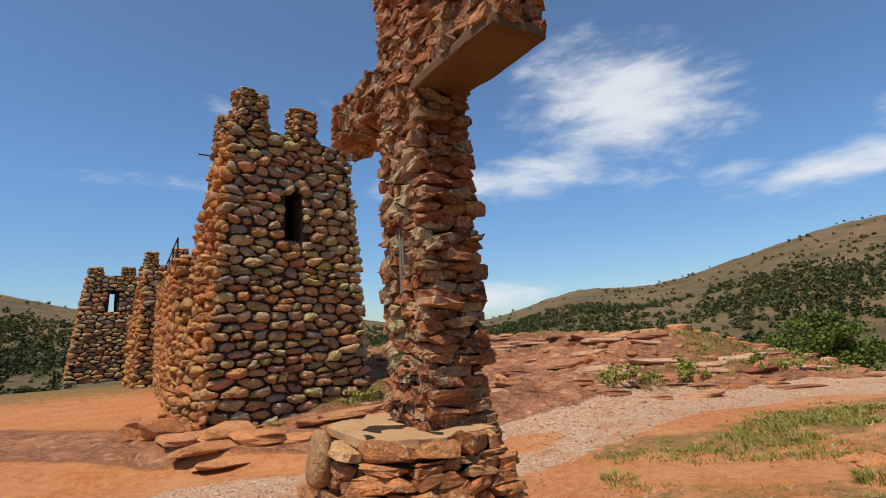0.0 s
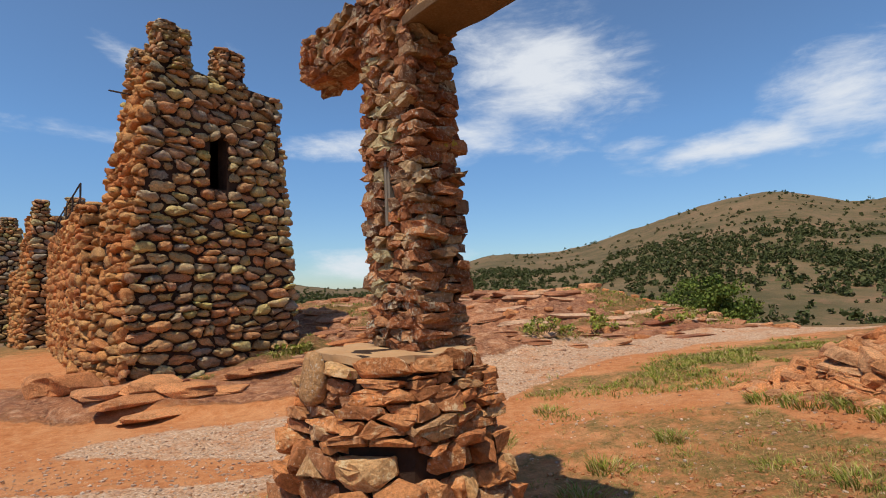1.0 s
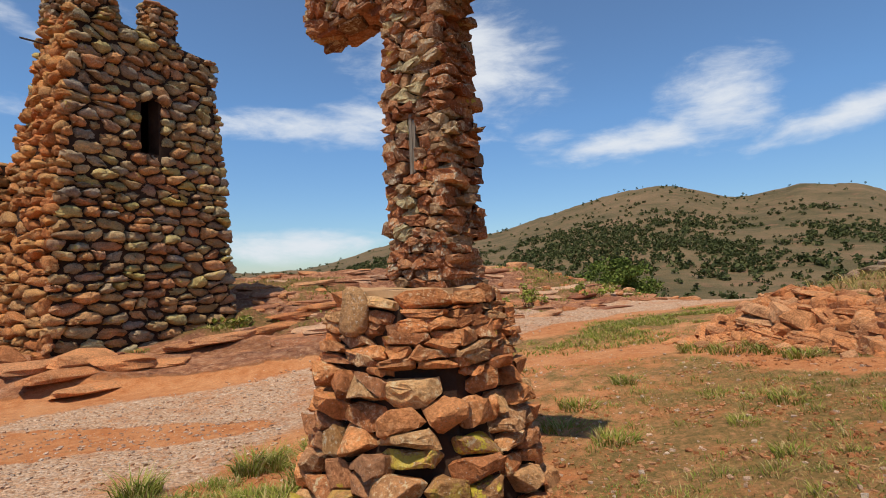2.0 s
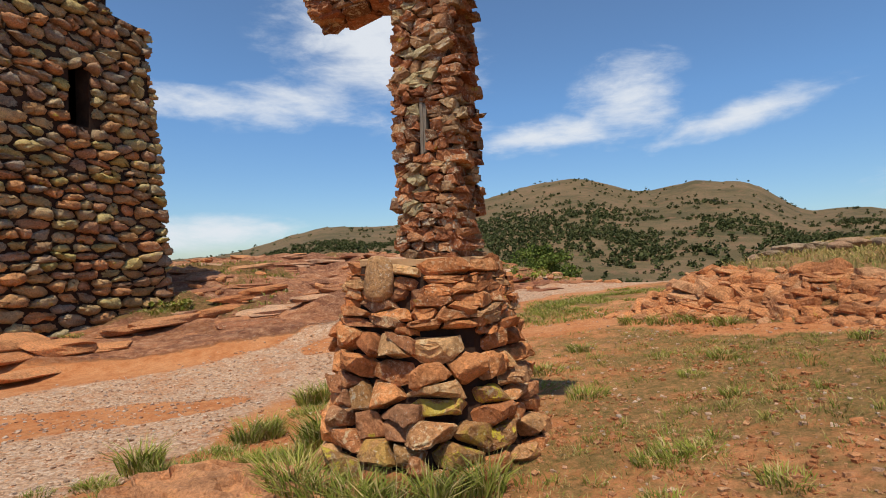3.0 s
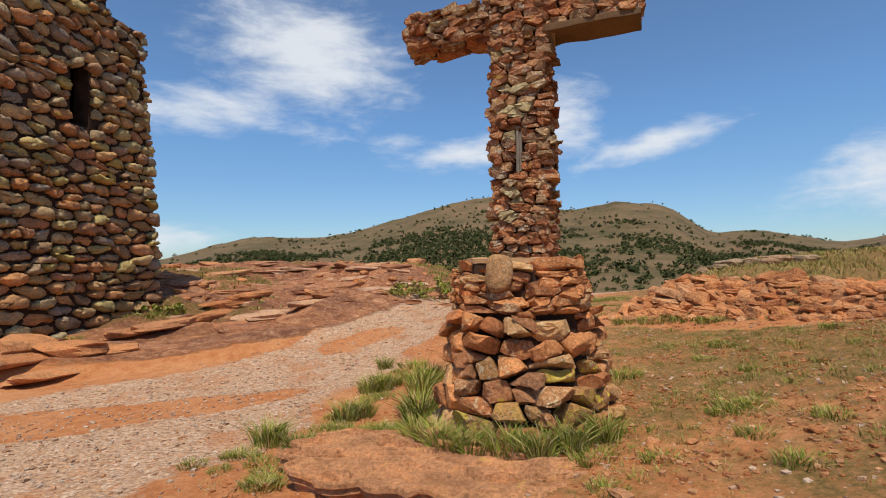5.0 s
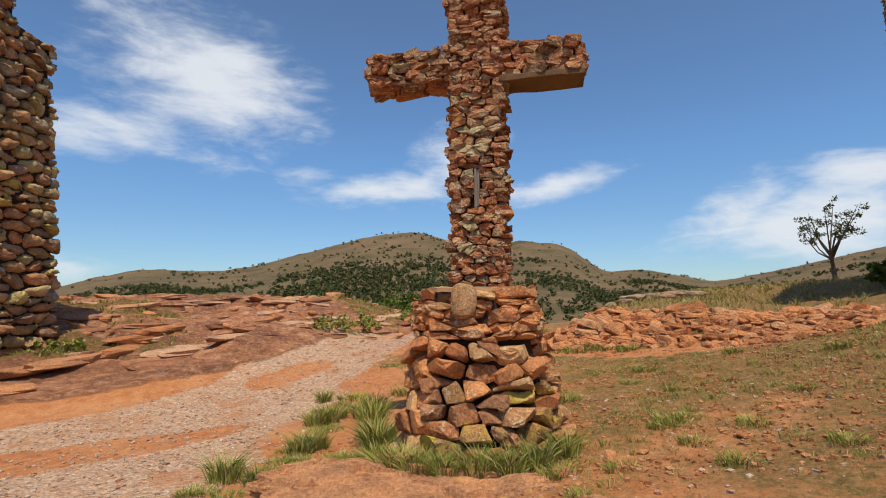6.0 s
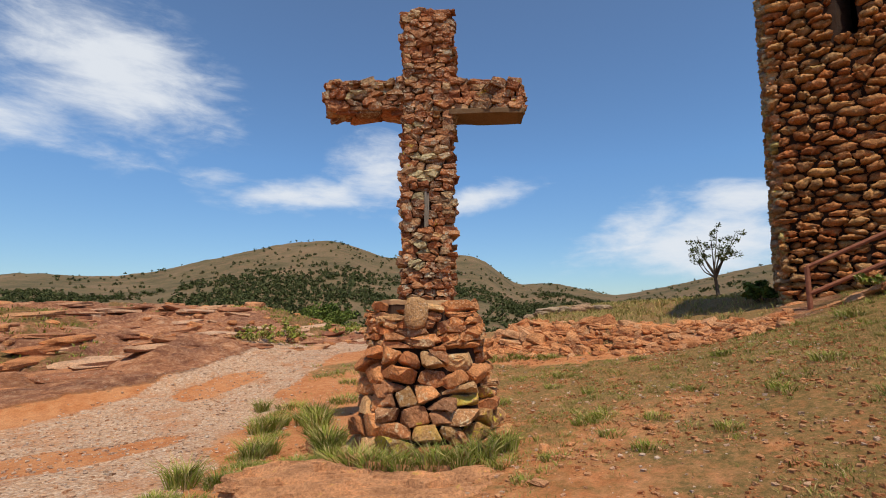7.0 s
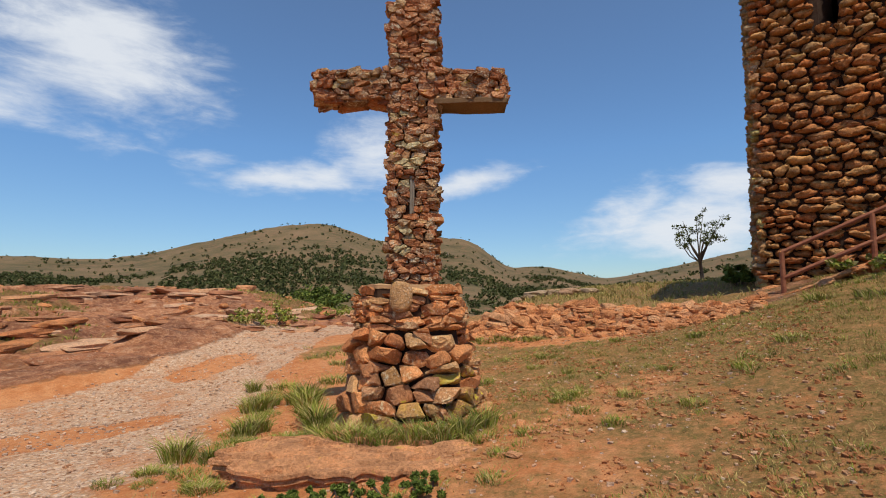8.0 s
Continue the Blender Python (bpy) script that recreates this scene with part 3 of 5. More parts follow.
def lay(parent, quad, sw, sh, material, rng, depth=0.2, proud=(0.0, 0.05), dress=COBBLED, holes=(), tilt=4, name="stone", most=300, rest=None, ragged=0.0, marks=()):
    """Stones over a four-cornered face (low left, low right, top right, top left, seen from outside).
    The first `most` are pieces of their own; the rest go to the list `rest`. marks: x, z and the material of a stone that stands out."""
    A, B, C, D = [Vector(q) for q in quad]
    w, h = ((B - A).length + (C - D).length) / 2, ((D - A).length + (C - B).length) / 2
    made = 0
    for poly in pack(w, h, sw, sh, rng, holes, ragged):
        stone_depth = depth * 0.55
        verts, faces, (x, z) = stone_shape(poly, stone_depth + rng.uniform(*proud), dress, rng)
        a, b = min(1.0, max(0.0, x / w)), min(1.0, max(0.0, z / h))
        p = (A.lerp(B, a)).lerp(D.lerp(C, a), b) + (B - A).normalized() * (x - a * w)
        ex = (B - A).lerp(C - D, b).normalized()
        ez = ((D - A).lerp(C - B, a)).normalized()
        ey = ez.cross(ex).normalized()
        ez = ex.cross(ey)
        verts[:, 0] *= ((B - A).lerp(C - D, b)).length / w
        m = Matrix(((ex.x, ey.x, ez.x, 0), (ex.y, ey.y, ez.y, 0), (ex.z, ey.z, ez.z, 0), (0, 0, 0, 1)))
        m = Matrix.Translation(p + ey * stone_depth) @ m @ pose(0, 0, 0, rng.uniform(-tilt, tilt), rng.uniform(-tilt, tilt), rng.uniform(-tilt, tilt))
        if made < most:
            me = bpy.data.meshes.new(name)
            me.from_pydata(verts.tolist(), [], faces)
            if dress[5]:
                me.polygons.foreach_set("use_smooth", [True] * len(faces))
            own = material
            for mx, mz, other in marks:
                if min(q[0] for q in poly) < mx < max(q[0] for q in poly) and min(q[1] for q in poly) < mz < max(q[1] for q in poly):
                    own = other
            me.materials.append(own)
            hang(name, me, parent, m)
            made += 1
        elif rest is not None:
            rest.append((verts, faces, m))


def joined(name, pieces, material, parent, label="", smooth=True):
    """Many stones too far or too many to be told apart, as one mesh."""
    verts, faces, base, known = [], [], 0, {}
    for *shape, m in pieces:
        if len(shape) == 2:
            co, polys = shape
        else:
            me = shape[0]
            if me.name not in known:
                known[me.name] = (np.array([v.co for v in me.vertices]), [tuple(f.vertices) for f in me.polygons])
            co, polys = known[me.name]
        M = np.array(m)
        verts.append(co @ M[:3, :3].T + M[:3, 3])
        faces += [[base + i for i in f] for f in polys]
        base += len(co)
    out = bpy.data.meshes.new(name)
    out.from_pydata(np.concatenate(verts).tolist(), [], faces)
    out.polygons.foreach_set("use_smooth", [smooth] * len(faces))
    out.materials.append(material)
    ob = hang(name, out, parent, Matrix(), label) if parent else new(name, out)
    ob["kind"] = "stuff"
    return ob


def shell(bm, low, top, inset=0.0, holes=(), thick=0.45, pierced=False):
    """A hollow block on four corners with walls of some thickness; holes go through its first side: a0, a1, b0, b1 from 0 to 1."""
    lo, hi = [Vector(p) for p in low], [Vector(p) for p in top]
    mid_lo, mid_hi = sum(lo, Vector()) / 4, sum(hi, Vector()) / 4

    def ring(extra):
        def shift(p, mid):
            d = mid - p
            d.z = 0
            return p + d.normalized() * (inset + extra) * 1.41
        return [shift(p, mid_lo) for p in lo], [shift(p, mid_hi) for p in hi]

    outer, inner = ring(0.0), ring(thick)

    def at(r, i, a, b):
        j = (i + 1) % 4
        return r[0][i].lerp(r[0][j], a).lerp(r[1][i].lerp(r[1][j], a), b)

    def quad(*ps):
        bm.faces.new([bm.verts.new(p) for p in ps])

    for i in range(4):
        cut = holes if i == 0 else [(1 - h[1], 1 - h[0], h[2], h[3]) for h in holes] if i == 2 and pierced else ()
        us = sorted({0.0, 1.0, *(h[0] for h in cut), *(h[1] for h in cut)})
        vs = sorted({0.0, 1.0, *(h[2] for h in cut), *(h[3] for h in cut)})
        for a0, a1 in zip(us, us[1:]):
            for b0, b1 in zip(vs, vs[1:]):
                if any(h[0] <= a0 and a1 <= h[1] and h[2] <= b0 and b1 <= h[3] for h in cut):
                    o = [at(outer, i, a, b) for a, b in ((a0, b0), (a1, b0), (a1, b1), (a0, b1))]
                    n = [at(inner, i, a, b) for a, b in ((a0, b0), (a1, b0), (a1, b1), (a0, b1))]
                    for k in range(4):
                        quad(o[k], o[(k + 1) % 4], n[(k + 1) % 4], n[k])
                else:
                    quad(*(at(outer, i, a, b) for a, b in ((a0, b0), (a1, b0), (a1, b1), (a0, b1))))
                    quad(*(at(inner, i, a, b) for a, b in ((a0, b0), (a0, b1), (a1, b1), (a1, b0))))
    for i in range(4):
        j = (i + 1) % 4
        quad(outer[1][i], outer[1][j], inner[1][j], inner[1][i])
    deck = [at(inner, i, 0, 0.93) for i in range(4)]
    quad(*deck)
    quad(*(p - Vector((0, 0, 0.12)) for p in deck[::-1]))
    bmesh.ops.remove_doubles(bm, verts=bm.verts, dist=0.0005)
    bmesh.ops.recalc_face_normals(bm, faces=bm.faces)


def block(bm, m, sx, sy, sz):
    """A block from its centre, with its own pose."""
    bmesh.ops.create_cube(bm, size=1.0, matrix=m @ Matrix.Diagonal((sx, sy, sz, 1)))


def tube(bm, a, b, r0, r1=None, sides=8):
    a, b = Vector(a), Vector(b)
    bmesh.ops.create_cone(bm, cap_ends=True, segments=sides, radius1=r0, radius2=r0 if r1 is None else r1, depth=(b - a).length,
                          matrix=Matrix.Translation((a + b) / 2) @ (b - a).to_track_quat("Z", "Y").to_matrix().to_4x4())


def axes(x, y, z, ex):
    e = Vector((*ex, 0)).normalized()
    return Matrix(((e.x, -e.y, 0, x), (e.y, e.x, 0, y), (0, 0, 1, z), (0, 0, 0, 1)))


PLATE = [stone_mesh("plate_stone", RED_ROCK, 130 + k, 3, 5.0, 7, 0.14, False) for k in range(8)]
ROUND = [stone_mesh("round_stone", COBBLE, 160 + k, 2, 3.2, 2, 0.10) for k in range(12)]
WARM = [stone_mesh("warm_stone", WARM_COBBLE, 190 + k, 2, 3.2, 2, 0.10) for k in range(12)]
BIG = [stone_mesh("boulder", BOULDER, 220 + k, 4, 3.4, 5, 0.13) for k in range(14)]
SLAB = [stone_mesh("slab_stone", LEDGE_ROCK, 250 + k, 3, 6.0, 6, 0.16, False) for k in range(10)]

# ---- the cross on its pedestal ----
CROSS = axes(-0.25, 3.5, 0.0, (0.55, -0.835))


def on_cross(x, y, z):
    return CROSS @ Vector((x, y, z))


def box_faces(x0, x1, y0, y1, z0, z1, y2=None):
    """Front, right, back and left of an upright block on the cross's axes, whose back may lean to y2 at its top."""
    y2 = y1 if y2 is None else y2
    c = [(x0, y0), (x1, y0), (x1, y1), (x0, y1)]
    for i in range(4):
        (ax, ay), (bx, by) = c[i], c[(i + 1) % 4]
        yield [on_cross(ax, ay, z0), on_cross(bx, by, z0), on_cross(bx, y2 if by == y1 else by, z1), on_cross(ax, y2 if ay == y1 else ay, z1)]


PALE = rock("pale_lichen_rock", ((0.0, (0.46, 0.37, 0.20)), (1.0, (0.54, 0.45, 0.25))), 1.0)
LICHENED = rock("lichened_rock", ((0.0, (0.46, 0.25, 0.11)), (1.0, (0.50, 0.29, 0.13))), 1.0, pale=(0.56, 0.46, 0.24), speck=0.05)
GOLD = rock("gold_lichen_rock", ((0.0, (0.40, 0.20, 0.08)), (1.0, (0.44, 0.24, 0.09))), 1.0, golden=0.09, speck=0.03, yellow=(0.62, 0.50, 0.06))


def stone_cross():
    rng = np.random.default_rng(7)
    cross = thing("stone_cross", CROSS, "tall rugged red stone cross on a broad boulder pedestal", "cross")
    x0, x1, y0, y1, yb = -0.33, 0.215, 0.03, 0.37, 0.51
    bm = bmesh.new()
    block(bm, pose((x0 + x1) / 2, (y0 + y1) / 2, 2.55), x1 - x0 - 0.08, y1 - y0 - 0.08, 5.0)
    for v in bm.verts:
        if v.co.z < 2.0 and v.co.y > 0.2:
            v.co.y += yb - y1
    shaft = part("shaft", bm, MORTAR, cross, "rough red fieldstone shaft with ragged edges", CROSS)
    hole = ((0.245, 0.30, 0.88, 1.31),)
    front, right, back, left = box_faces(x0, x1, y0, yb, 1.5, 5.08, y1 - 0.02)
    marks = ((0.20, 1.72, PALE), (0.24, 0.62, PALE), (0.24, 1.50, PALE), (0.14, 0.42, PALE), (0.40, 2.20, GOLD), (0.11, 2.12, PALE), (0.13, 1.28, PALE))
    lay(shaft, front, 0.135, 0.074, RED_ROCK, rng, 0.12, (0.0, 0.045), SPLIT, hole, 6, ragged=0.04, marks=marks)
    lay(shaft, right, 0.18, 0.06, RED_ROCK, rng, 0.14, (0.0, 0.10), SPLIT, (), 7, ragged=0.03)
    lay(shaft, left, 0.17, 0.075, RED_ROCK, rng, 0.12, (0.0, 0.08), SPLIT, (), 7)
    rest = []
    lay(shaft, back, 0.2, 0.09, RED_ROCK, rng, 0.12, (0.0, 0.08), SPLIT, (), 7, most=0, rest=rest, ragged=0.05)
    front, right, back, left = box_faces(x0 - 0.01, x1 + 0.03, y0 + 0.06, yb + 0.04, 0.0, 1.5)
    lay(shaft, right, 0.21, 0.085, RED_ROCK, rng, 0.16, (0.02, 0.13), SPLIT, (), 7)
    lay(shaft, back, 0.2, 0.1, RED_ROCK, rng, 0.14, (0.0, 0.08), SPLIT, (), 7, most=0, rest=rest)
    joined("stonework", rest, RED_ROCK, shaft, smooth=False)
    for k in range(12):
        m = CROSS @ pose(rng.uniform(-0.27, 0.22), rng.uniform(0.08, 0.32), 5.07 + 0.06 * rng.random(), rng.uniform(-12, 12), rng.uniform(-12, 12), rng.uniform(0, 360))
        hang("stone", PLATE[k % 8], shaft, m @ Matrix.Diagonal((0.10, 0.075, 0.045, 1)))
    bm = bmesh.new()
    block(bm, pose(-0.070, 0.045, 2.6), 0.028, 0.06, 0.46)
    block(bm, pose(-0.041, 0.05, 2.58), 0.026, 0.06, 0.40)
    part("wood_strip", bm, WOOD, cross, "weathered grey wooden strip let into the stone", CROSS)
    # the arms
    for side, a0, a1 in ((-1, -1.27, x0), (1, x1, 1.09)):
        z0, z1 = (3.80 if side < 0 else 3.79), 4.17
        bm = bmesh.new()
        block(bm, pose((a0 + a1) / 2, (y0 + y1) / 2, (z0 + z1) / 2), abs(a1 - a0) - 0.06, y1 - y0 - 0.08, z1 - z0 - 0.08)
        arm = part("arm", bm, MORTAR, cross, "arm of red fieldstone over a cast slab", CROSS)
        front, right, back, left = box_faces(a0, a1, y0, y1, z0, z1)
        lay(arm, front, 0.14, 0.066, RED_ROCK, rng, 0.12, (0.0, 0.06), SPLIT, (), 7, ragged=0.03, marks=((0.33, 0.22, PALE),) if side < 0 else ())
        lay(arm, right if side > 0 else left, 0.14, 0.08, RED_ROCK, rng, 0.12, (0.0, 0.07), SPLIT, (), 8, ragged=0.03)
        lay(arm, back, 0.18, 0.09, RED_ROCK, rng, 0.12, (0.0, 0.06), SPLIT, (), 8)
        top = [on_cross(a0, y0, z1), on_cross(a1, y0, z1), on_cross(a1, y1, z1), on_cross(a0, y1, z1)]
        lay(arm, top, 0.17, 0.12, RED_ROCK, rng, 0.09, (0.0, 0.06), SPLIT, (), 9)
        if side < 0:
            under = [on_cross(a0, y1, z0), on_cross(a1, y1, z0), on_cross(a1, y0, z0), on_cross(a0, y0, z0)]
            lay(arm, under, 0.2, 0.15, RED_ROCK, rng, 0.08, (0.0, 0.035), SPLIT, (), 6)
            continue
        # cast slab; its dark tone carries the underside's shade
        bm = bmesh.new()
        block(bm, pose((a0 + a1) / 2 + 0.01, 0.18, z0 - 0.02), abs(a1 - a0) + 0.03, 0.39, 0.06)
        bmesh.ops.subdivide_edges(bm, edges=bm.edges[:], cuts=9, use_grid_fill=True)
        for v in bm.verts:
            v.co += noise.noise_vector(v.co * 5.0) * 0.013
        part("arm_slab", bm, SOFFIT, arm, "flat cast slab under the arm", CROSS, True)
    # the pedestal
    top = ((0.44, 0.42), (-0.62, 0.42), (-0.66, -0.14), (-0.44, -0.44), (0.12, -0.46), (0.46, -0.20), (0.47, 0.04))
    foot = ((0.80, 0.52), (-0.76, 0.55), (-0.80, -0.36), (-0.52, -0.84), (0.34, -0.94), (0.76, -0.50), (0.84, 0.0))
    zt, z0 = 1.50, -0.10
    bm = bmesh.new()
    rings = []
    for z, k in ((z0, 0.0), (0.65, 0.5), (zt, 1.0)):
        rings.append([bm.verts.new((f[0] * (1 - k) + t[0] * k, f[1] * (1 - k) + t[1] * k, z)) for f, t in zip(foot, top)])
    for r in rings:
        for v in r:
            c = Vector((-0.05, 0.1, 0)) - Vector((v.co.x, v.co.y, 0))
            v.co += c.normalized() * (0.06 if v.co.z > 1.4 else 0.12)
    for r0, r1 in zip(rings, rings[1:]):
        for i in range(7):
            bm.faces.new((r0[i - 1], r1[i - 1], r1[i], r0[i]))
    bm.faces.new(rings[-1])
    bmesh.ops.recalc_face_normals(bm, faces=bm.faces)
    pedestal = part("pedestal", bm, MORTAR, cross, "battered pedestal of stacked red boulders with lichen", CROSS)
    for i in range(7):
        j = (i + 1) % 7

        def edge(k):
            f, t = foot, top
            return [on_cross(f[q][0] * (1 - k) + t[q][0] * k, f[q][1] * (1 - k) + t[q][1] * k, z0 + (zt - z0) * k) for q in (i, j)]

        gold = {3: ((0.32, 0.62, GOLD), (0.1, 0.1, GOLD), (0.55, 0.35, GOLD)), 4: ((0.35, 0.55, GOLD), (0.2, 0.25, GOLD), (0.6, 0.9, GOLD)), 5: ((0.2, 0.7, GOLD), (0.3, 0.35, GOLD)), 2: ((0.3, 0.1, GOLD),)}.get(i, ())
        for k0, k1, sw, sh, dp, out, dress, tip in ((0.0, 0.70, 0.285, 0.138, 0.26, (0.0, 0.12), LUMPED, 5), (0.70, 0.93, 0.22, 0.062, 0.2, (0.0, 0.055), SPLIT, 4), (0.93, 1.0, 0.34, 0.13, 0.24, (0.03, 0.08), LUMPED, 3)):
            (a, b), (d, c) = edge(k0), edge(k1)
            lay(pedestal, [a, b, c, d], sw, sh, BOULDER, rng, dp, out, dress, (), tip, marks=gold if k0 == 0 else (), ragged=0.05)
    bm = bmesh.new()
    ring = [bm.verts.new((x * 0.93, (y - 0.05) * 0.92 + 0.05, 0)) for x, y in top]
    face = bm.faces.new(ring)
    up = bmesh.ops.extrude_face_region(bm, geom=[face])
    for v in up["geom"]:
        if isinstance(v, bmesh.types.BMVert):
            v.co.z += 0.045
    bmesh.ops.triangulate(bm, faces=bm.faces[:])
    bmesh.ops.subdivide_edges(bm, edges=bm.edges[:], cuts=7, use_grid_fill=True)
    bmesh.ops.recalc_face_normals(bm, faces=bm.faces)
    for v in bm.verts:
        v.co += noise.noise_vector(v.co * 4.0) * 0.02 + noise.noise_vector(v.co * 13.0) * 0.008
    part("cap", bm, CAP, pedestal, "worn sandy cement top of the pedestal", CROSS @ pose(0, 0, zt - 0.04))
    hang("upright_stone", stone_mesh("upright_stone", LICHENED, 233, 5, 3.0, 3, 0.08), pedestal, CROSS @ pose(-0.13, -0.55, 1.37, -8, 4, 0) @ Matrix.Diagonal((0.125, 0.065, 0.17, 1)), "upright oval stone with pale lichen")


stone_cross()

# ---- towers and walls ----


def quad_of(m, low, top, i):
    j = (i + 1) % 4
    return [m @ Vector(low[i]), m @ Vector(low[j]), m @ Vector(top[j]), m @ Vector(top[i])]


def merlon(parent, m, w, d, h, rng, material):
    """A stump of wall on the parapet."""
    bm = bmesh.new()
    block(bm, pose(0, 0, h / 2 - 0.03), w - 0.14, d - 0.14, h - 0.06)
    ob = part("merlon", bm, MORTAR, parent, "", m)
    c = [(-w / 2, -d / 2), (w / 2, -d / 2), (w / 2, d / 2), (-w / 2, d / 2)]
    for i in range(4):
        (ax, ay), (bx, by) = c[i], c[(i + 1) % 4]
        lay(ob, [m @ Vector((ax, ay, -0.05)), m @ Vector((bx, by, -0.05)), m @ Vector((bx * 0.92, by * 0.92, h)), m @ Vector((ax * 0.92, ay * 0.92, h))], 0.30, 0.15, material, rng, 0.24, (0.0, 0.07))
    for k in range(5):
        s = m @ pose(rng.uniform(-0.3, 0.3) * w, rng.uniform(-0.3, 0.3) * d, h, 0, 0, rng.uniform(0, 360)) @ Matrix.Diagonal((0.2 * w + 0.05, 0.16 * w + 0.05, 0.07, 1))
        hang("stone", ROUND[k % 12], ob, s)


def stone_tower(name, m, low, top, hole, near, sides, material, merlons, label, seed, sw=0.36, sh=0.20, pierced=False):
    """A battered tower of cobbles laid in mortar; hole: a window through its first side, in metres along and up."""
    rng = np.random.default_rng(seed)
    ob = thing(name, m, label, "tower")
    H = top[0][2] - low[0][2]
    w = ((Vector(low[1]) - Vector(low[0])).length + (Vector(top[1]) - Vector(top[0])).length) / 2
    bm = bmesh.new()
    cut = [(a0 / w, a1 / w, b0 / H, b1 / H) for a0, a1, b0, b1 in hole]
    shell(bm, low, top, 0.1, cut, 0.5, pierced)
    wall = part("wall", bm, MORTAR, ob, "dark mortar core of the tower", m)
    for i in range(4):
        rest = []
        lay(wall, quad_of(m, low, top, i), sw, sh, sides[i], rng, 0.28, (-0.04, 0.13), COBBLED, hole if i == 0 else [(w - q, w - p, r, s) for p, q, r, s in hole] if i == 2 and pierced else (), 6,
            most=near[i], rest=rest, ragged=0.06)
        if rest:
            joined("stonework", rest, sides[i], wall)
    for x, y, z, ww, d, h in merlons:
        merlon(ob, m @ pose(x, y, z), ww, d, h, rng, sides[0])
    return ob, wall


T1 = axes(-5.24, 11.56, 0.0, (0.745, 0.667))
tower, tower_wall = stone_tower(
    "stone_tower", T1, ((-0.25, -0.1, -0.25), (4.25, -0.1, -0.25), (4.25, 2.7, -0.25), (-0.35, 2.7, -0.25)),
    ((0.52, 0.24, 7.45), (3.88, 0.24, 7.3), (3.88, 1.9, 7.4), (0.66, 1.9, 7.4)), ((1.67, 2.17, 4.84, 6.2),),
    (300, 0, 0, 300), (COBBLE, COBBLE, COBBLE, WARM_COBBLE), COBBLE,
    ((1.05, 0.50, 7.4, 0.80, 0.64, 0.98), (2.52, 0.55, 7.35, 0.76, 0.62, 0.86), (0.9, 1.6, 7.4, 0.62, 0.5, 0.66)),
    "tapering ruined tower of brown cobbles with a dark window", 21, 0.41, 0.205)
bm = bmesh.new()
tube(bm, T1 @ Vector((0.7, 1.4, 6.85)), T1 @ Vector((0.2, 1.75, 6.95)), 0.022)
for x, turn in ((2.0, -38), (2.42, 38)):
    hang("stone", ROUND[4], tower_wall, T1 @ pose(x, 0.2, 5.86, 0, turn, 0) @ Matrix.Diagonal((0.15, 0.2, 0.10, 1)))
part("iron_rod", bm, IRON, tower, "thin iron rod jutting from the wall")

T2 = axes(6.95, 0.33, 0.0, (0.04, -0.999))
tower_b, wall_b = stone_tower(
    "stone_tower", T2, ((0.0, 0.0, 0.9), (5.2, 0.0, 0.9), (5.2, 4.4, 0.9), (0.0, 4.4, 0.9)),
    ((0.08, 0.1, 9.4), (5.1, 0.1, 9.4), (5.1, 4.3, 9.4), (0.08, 4.3, 9.4)), ((1.16, 1.50, 5.82, 7.1),),
    (300, 0, 0, 300), (WARM_COBBLE, WARM_COBBLE, WARM_COBBLE, COBBLE), WARM_COBBLE, (), "tall sunlit tower of orange-brown cobbles with a narrow window", 22, 0.29, 0.15)
for x, y, z, s in ((0.32, 0.05, 1.35, (0.36, 0.24, 0.26)), (0.05, 0.1, 1.3, (0.16, 0.3, 0.24))):
    hang("base_stone", BIG[5], wall_b, T2 @ pose(x, y, z) @ Matrix.Diagonal((*s, 1)), "large red foundation boulder")

# ruined wall and its turret behind the first tower
T3 = axes(-14.6, 24.9, 0.0, (0.80, 0.60))
turret, _ = stone_tower("stone_turret", T3, ((-0.2, 0, -0.2), (2.3, 0, -0.2), (2.3, 2.4, -0.2), (-0.4, 2.4, -0.2)),
                        ((0.1, 0.2, 5.9), (2.1, 0.2, 5.9), (2.1, 2.0, 5.9), (0.1, 2.0, 5.9)), (), (0, 0, 0, 0), (COBBLE, COBBLE, COBBLE, WARM_COBBLE), COBBLE,
                        ((0.42, 0.5, 5.85, 0.62, 0.6, 0.7), (1.7, 0.5, 5.85, 0.7, 0.6, 0.95)), "ruined stone turret with two worn merlons", 23, 0.42, 0.24)
T4 = axes(-22.5, 32.2, 0.0, (0.82, 0.57))
far_tower, _ = stone_tower("stone_tower", T4, ((-0.8, -0.2, -0.2), (3.5, -0.2, -0.2), (3.5, 3.4, -0.2), (-0.8, 3.4, -0.2)),
                           ((0.1, 0.2, 6.5), (2.9, 0.2, 6.5), (2.9, 2.6, 6.5), (0.1, 2.6, 6.5)), ((1.55, 2.2, 4.35, 5.75),), (0, 0, 0, 0), (COBBLE, COBBLE, COBBLE, WARM_COBBLE), COBBLE,
                           ((0.55, 0.5, 6.45, 0.85, 0.6, 0.55), (2.35, 0.5, 6.45, 0.8, 0.6, 0.6)), "distant brown stone tower with an open window", 24, 0.45, 0.25, True)


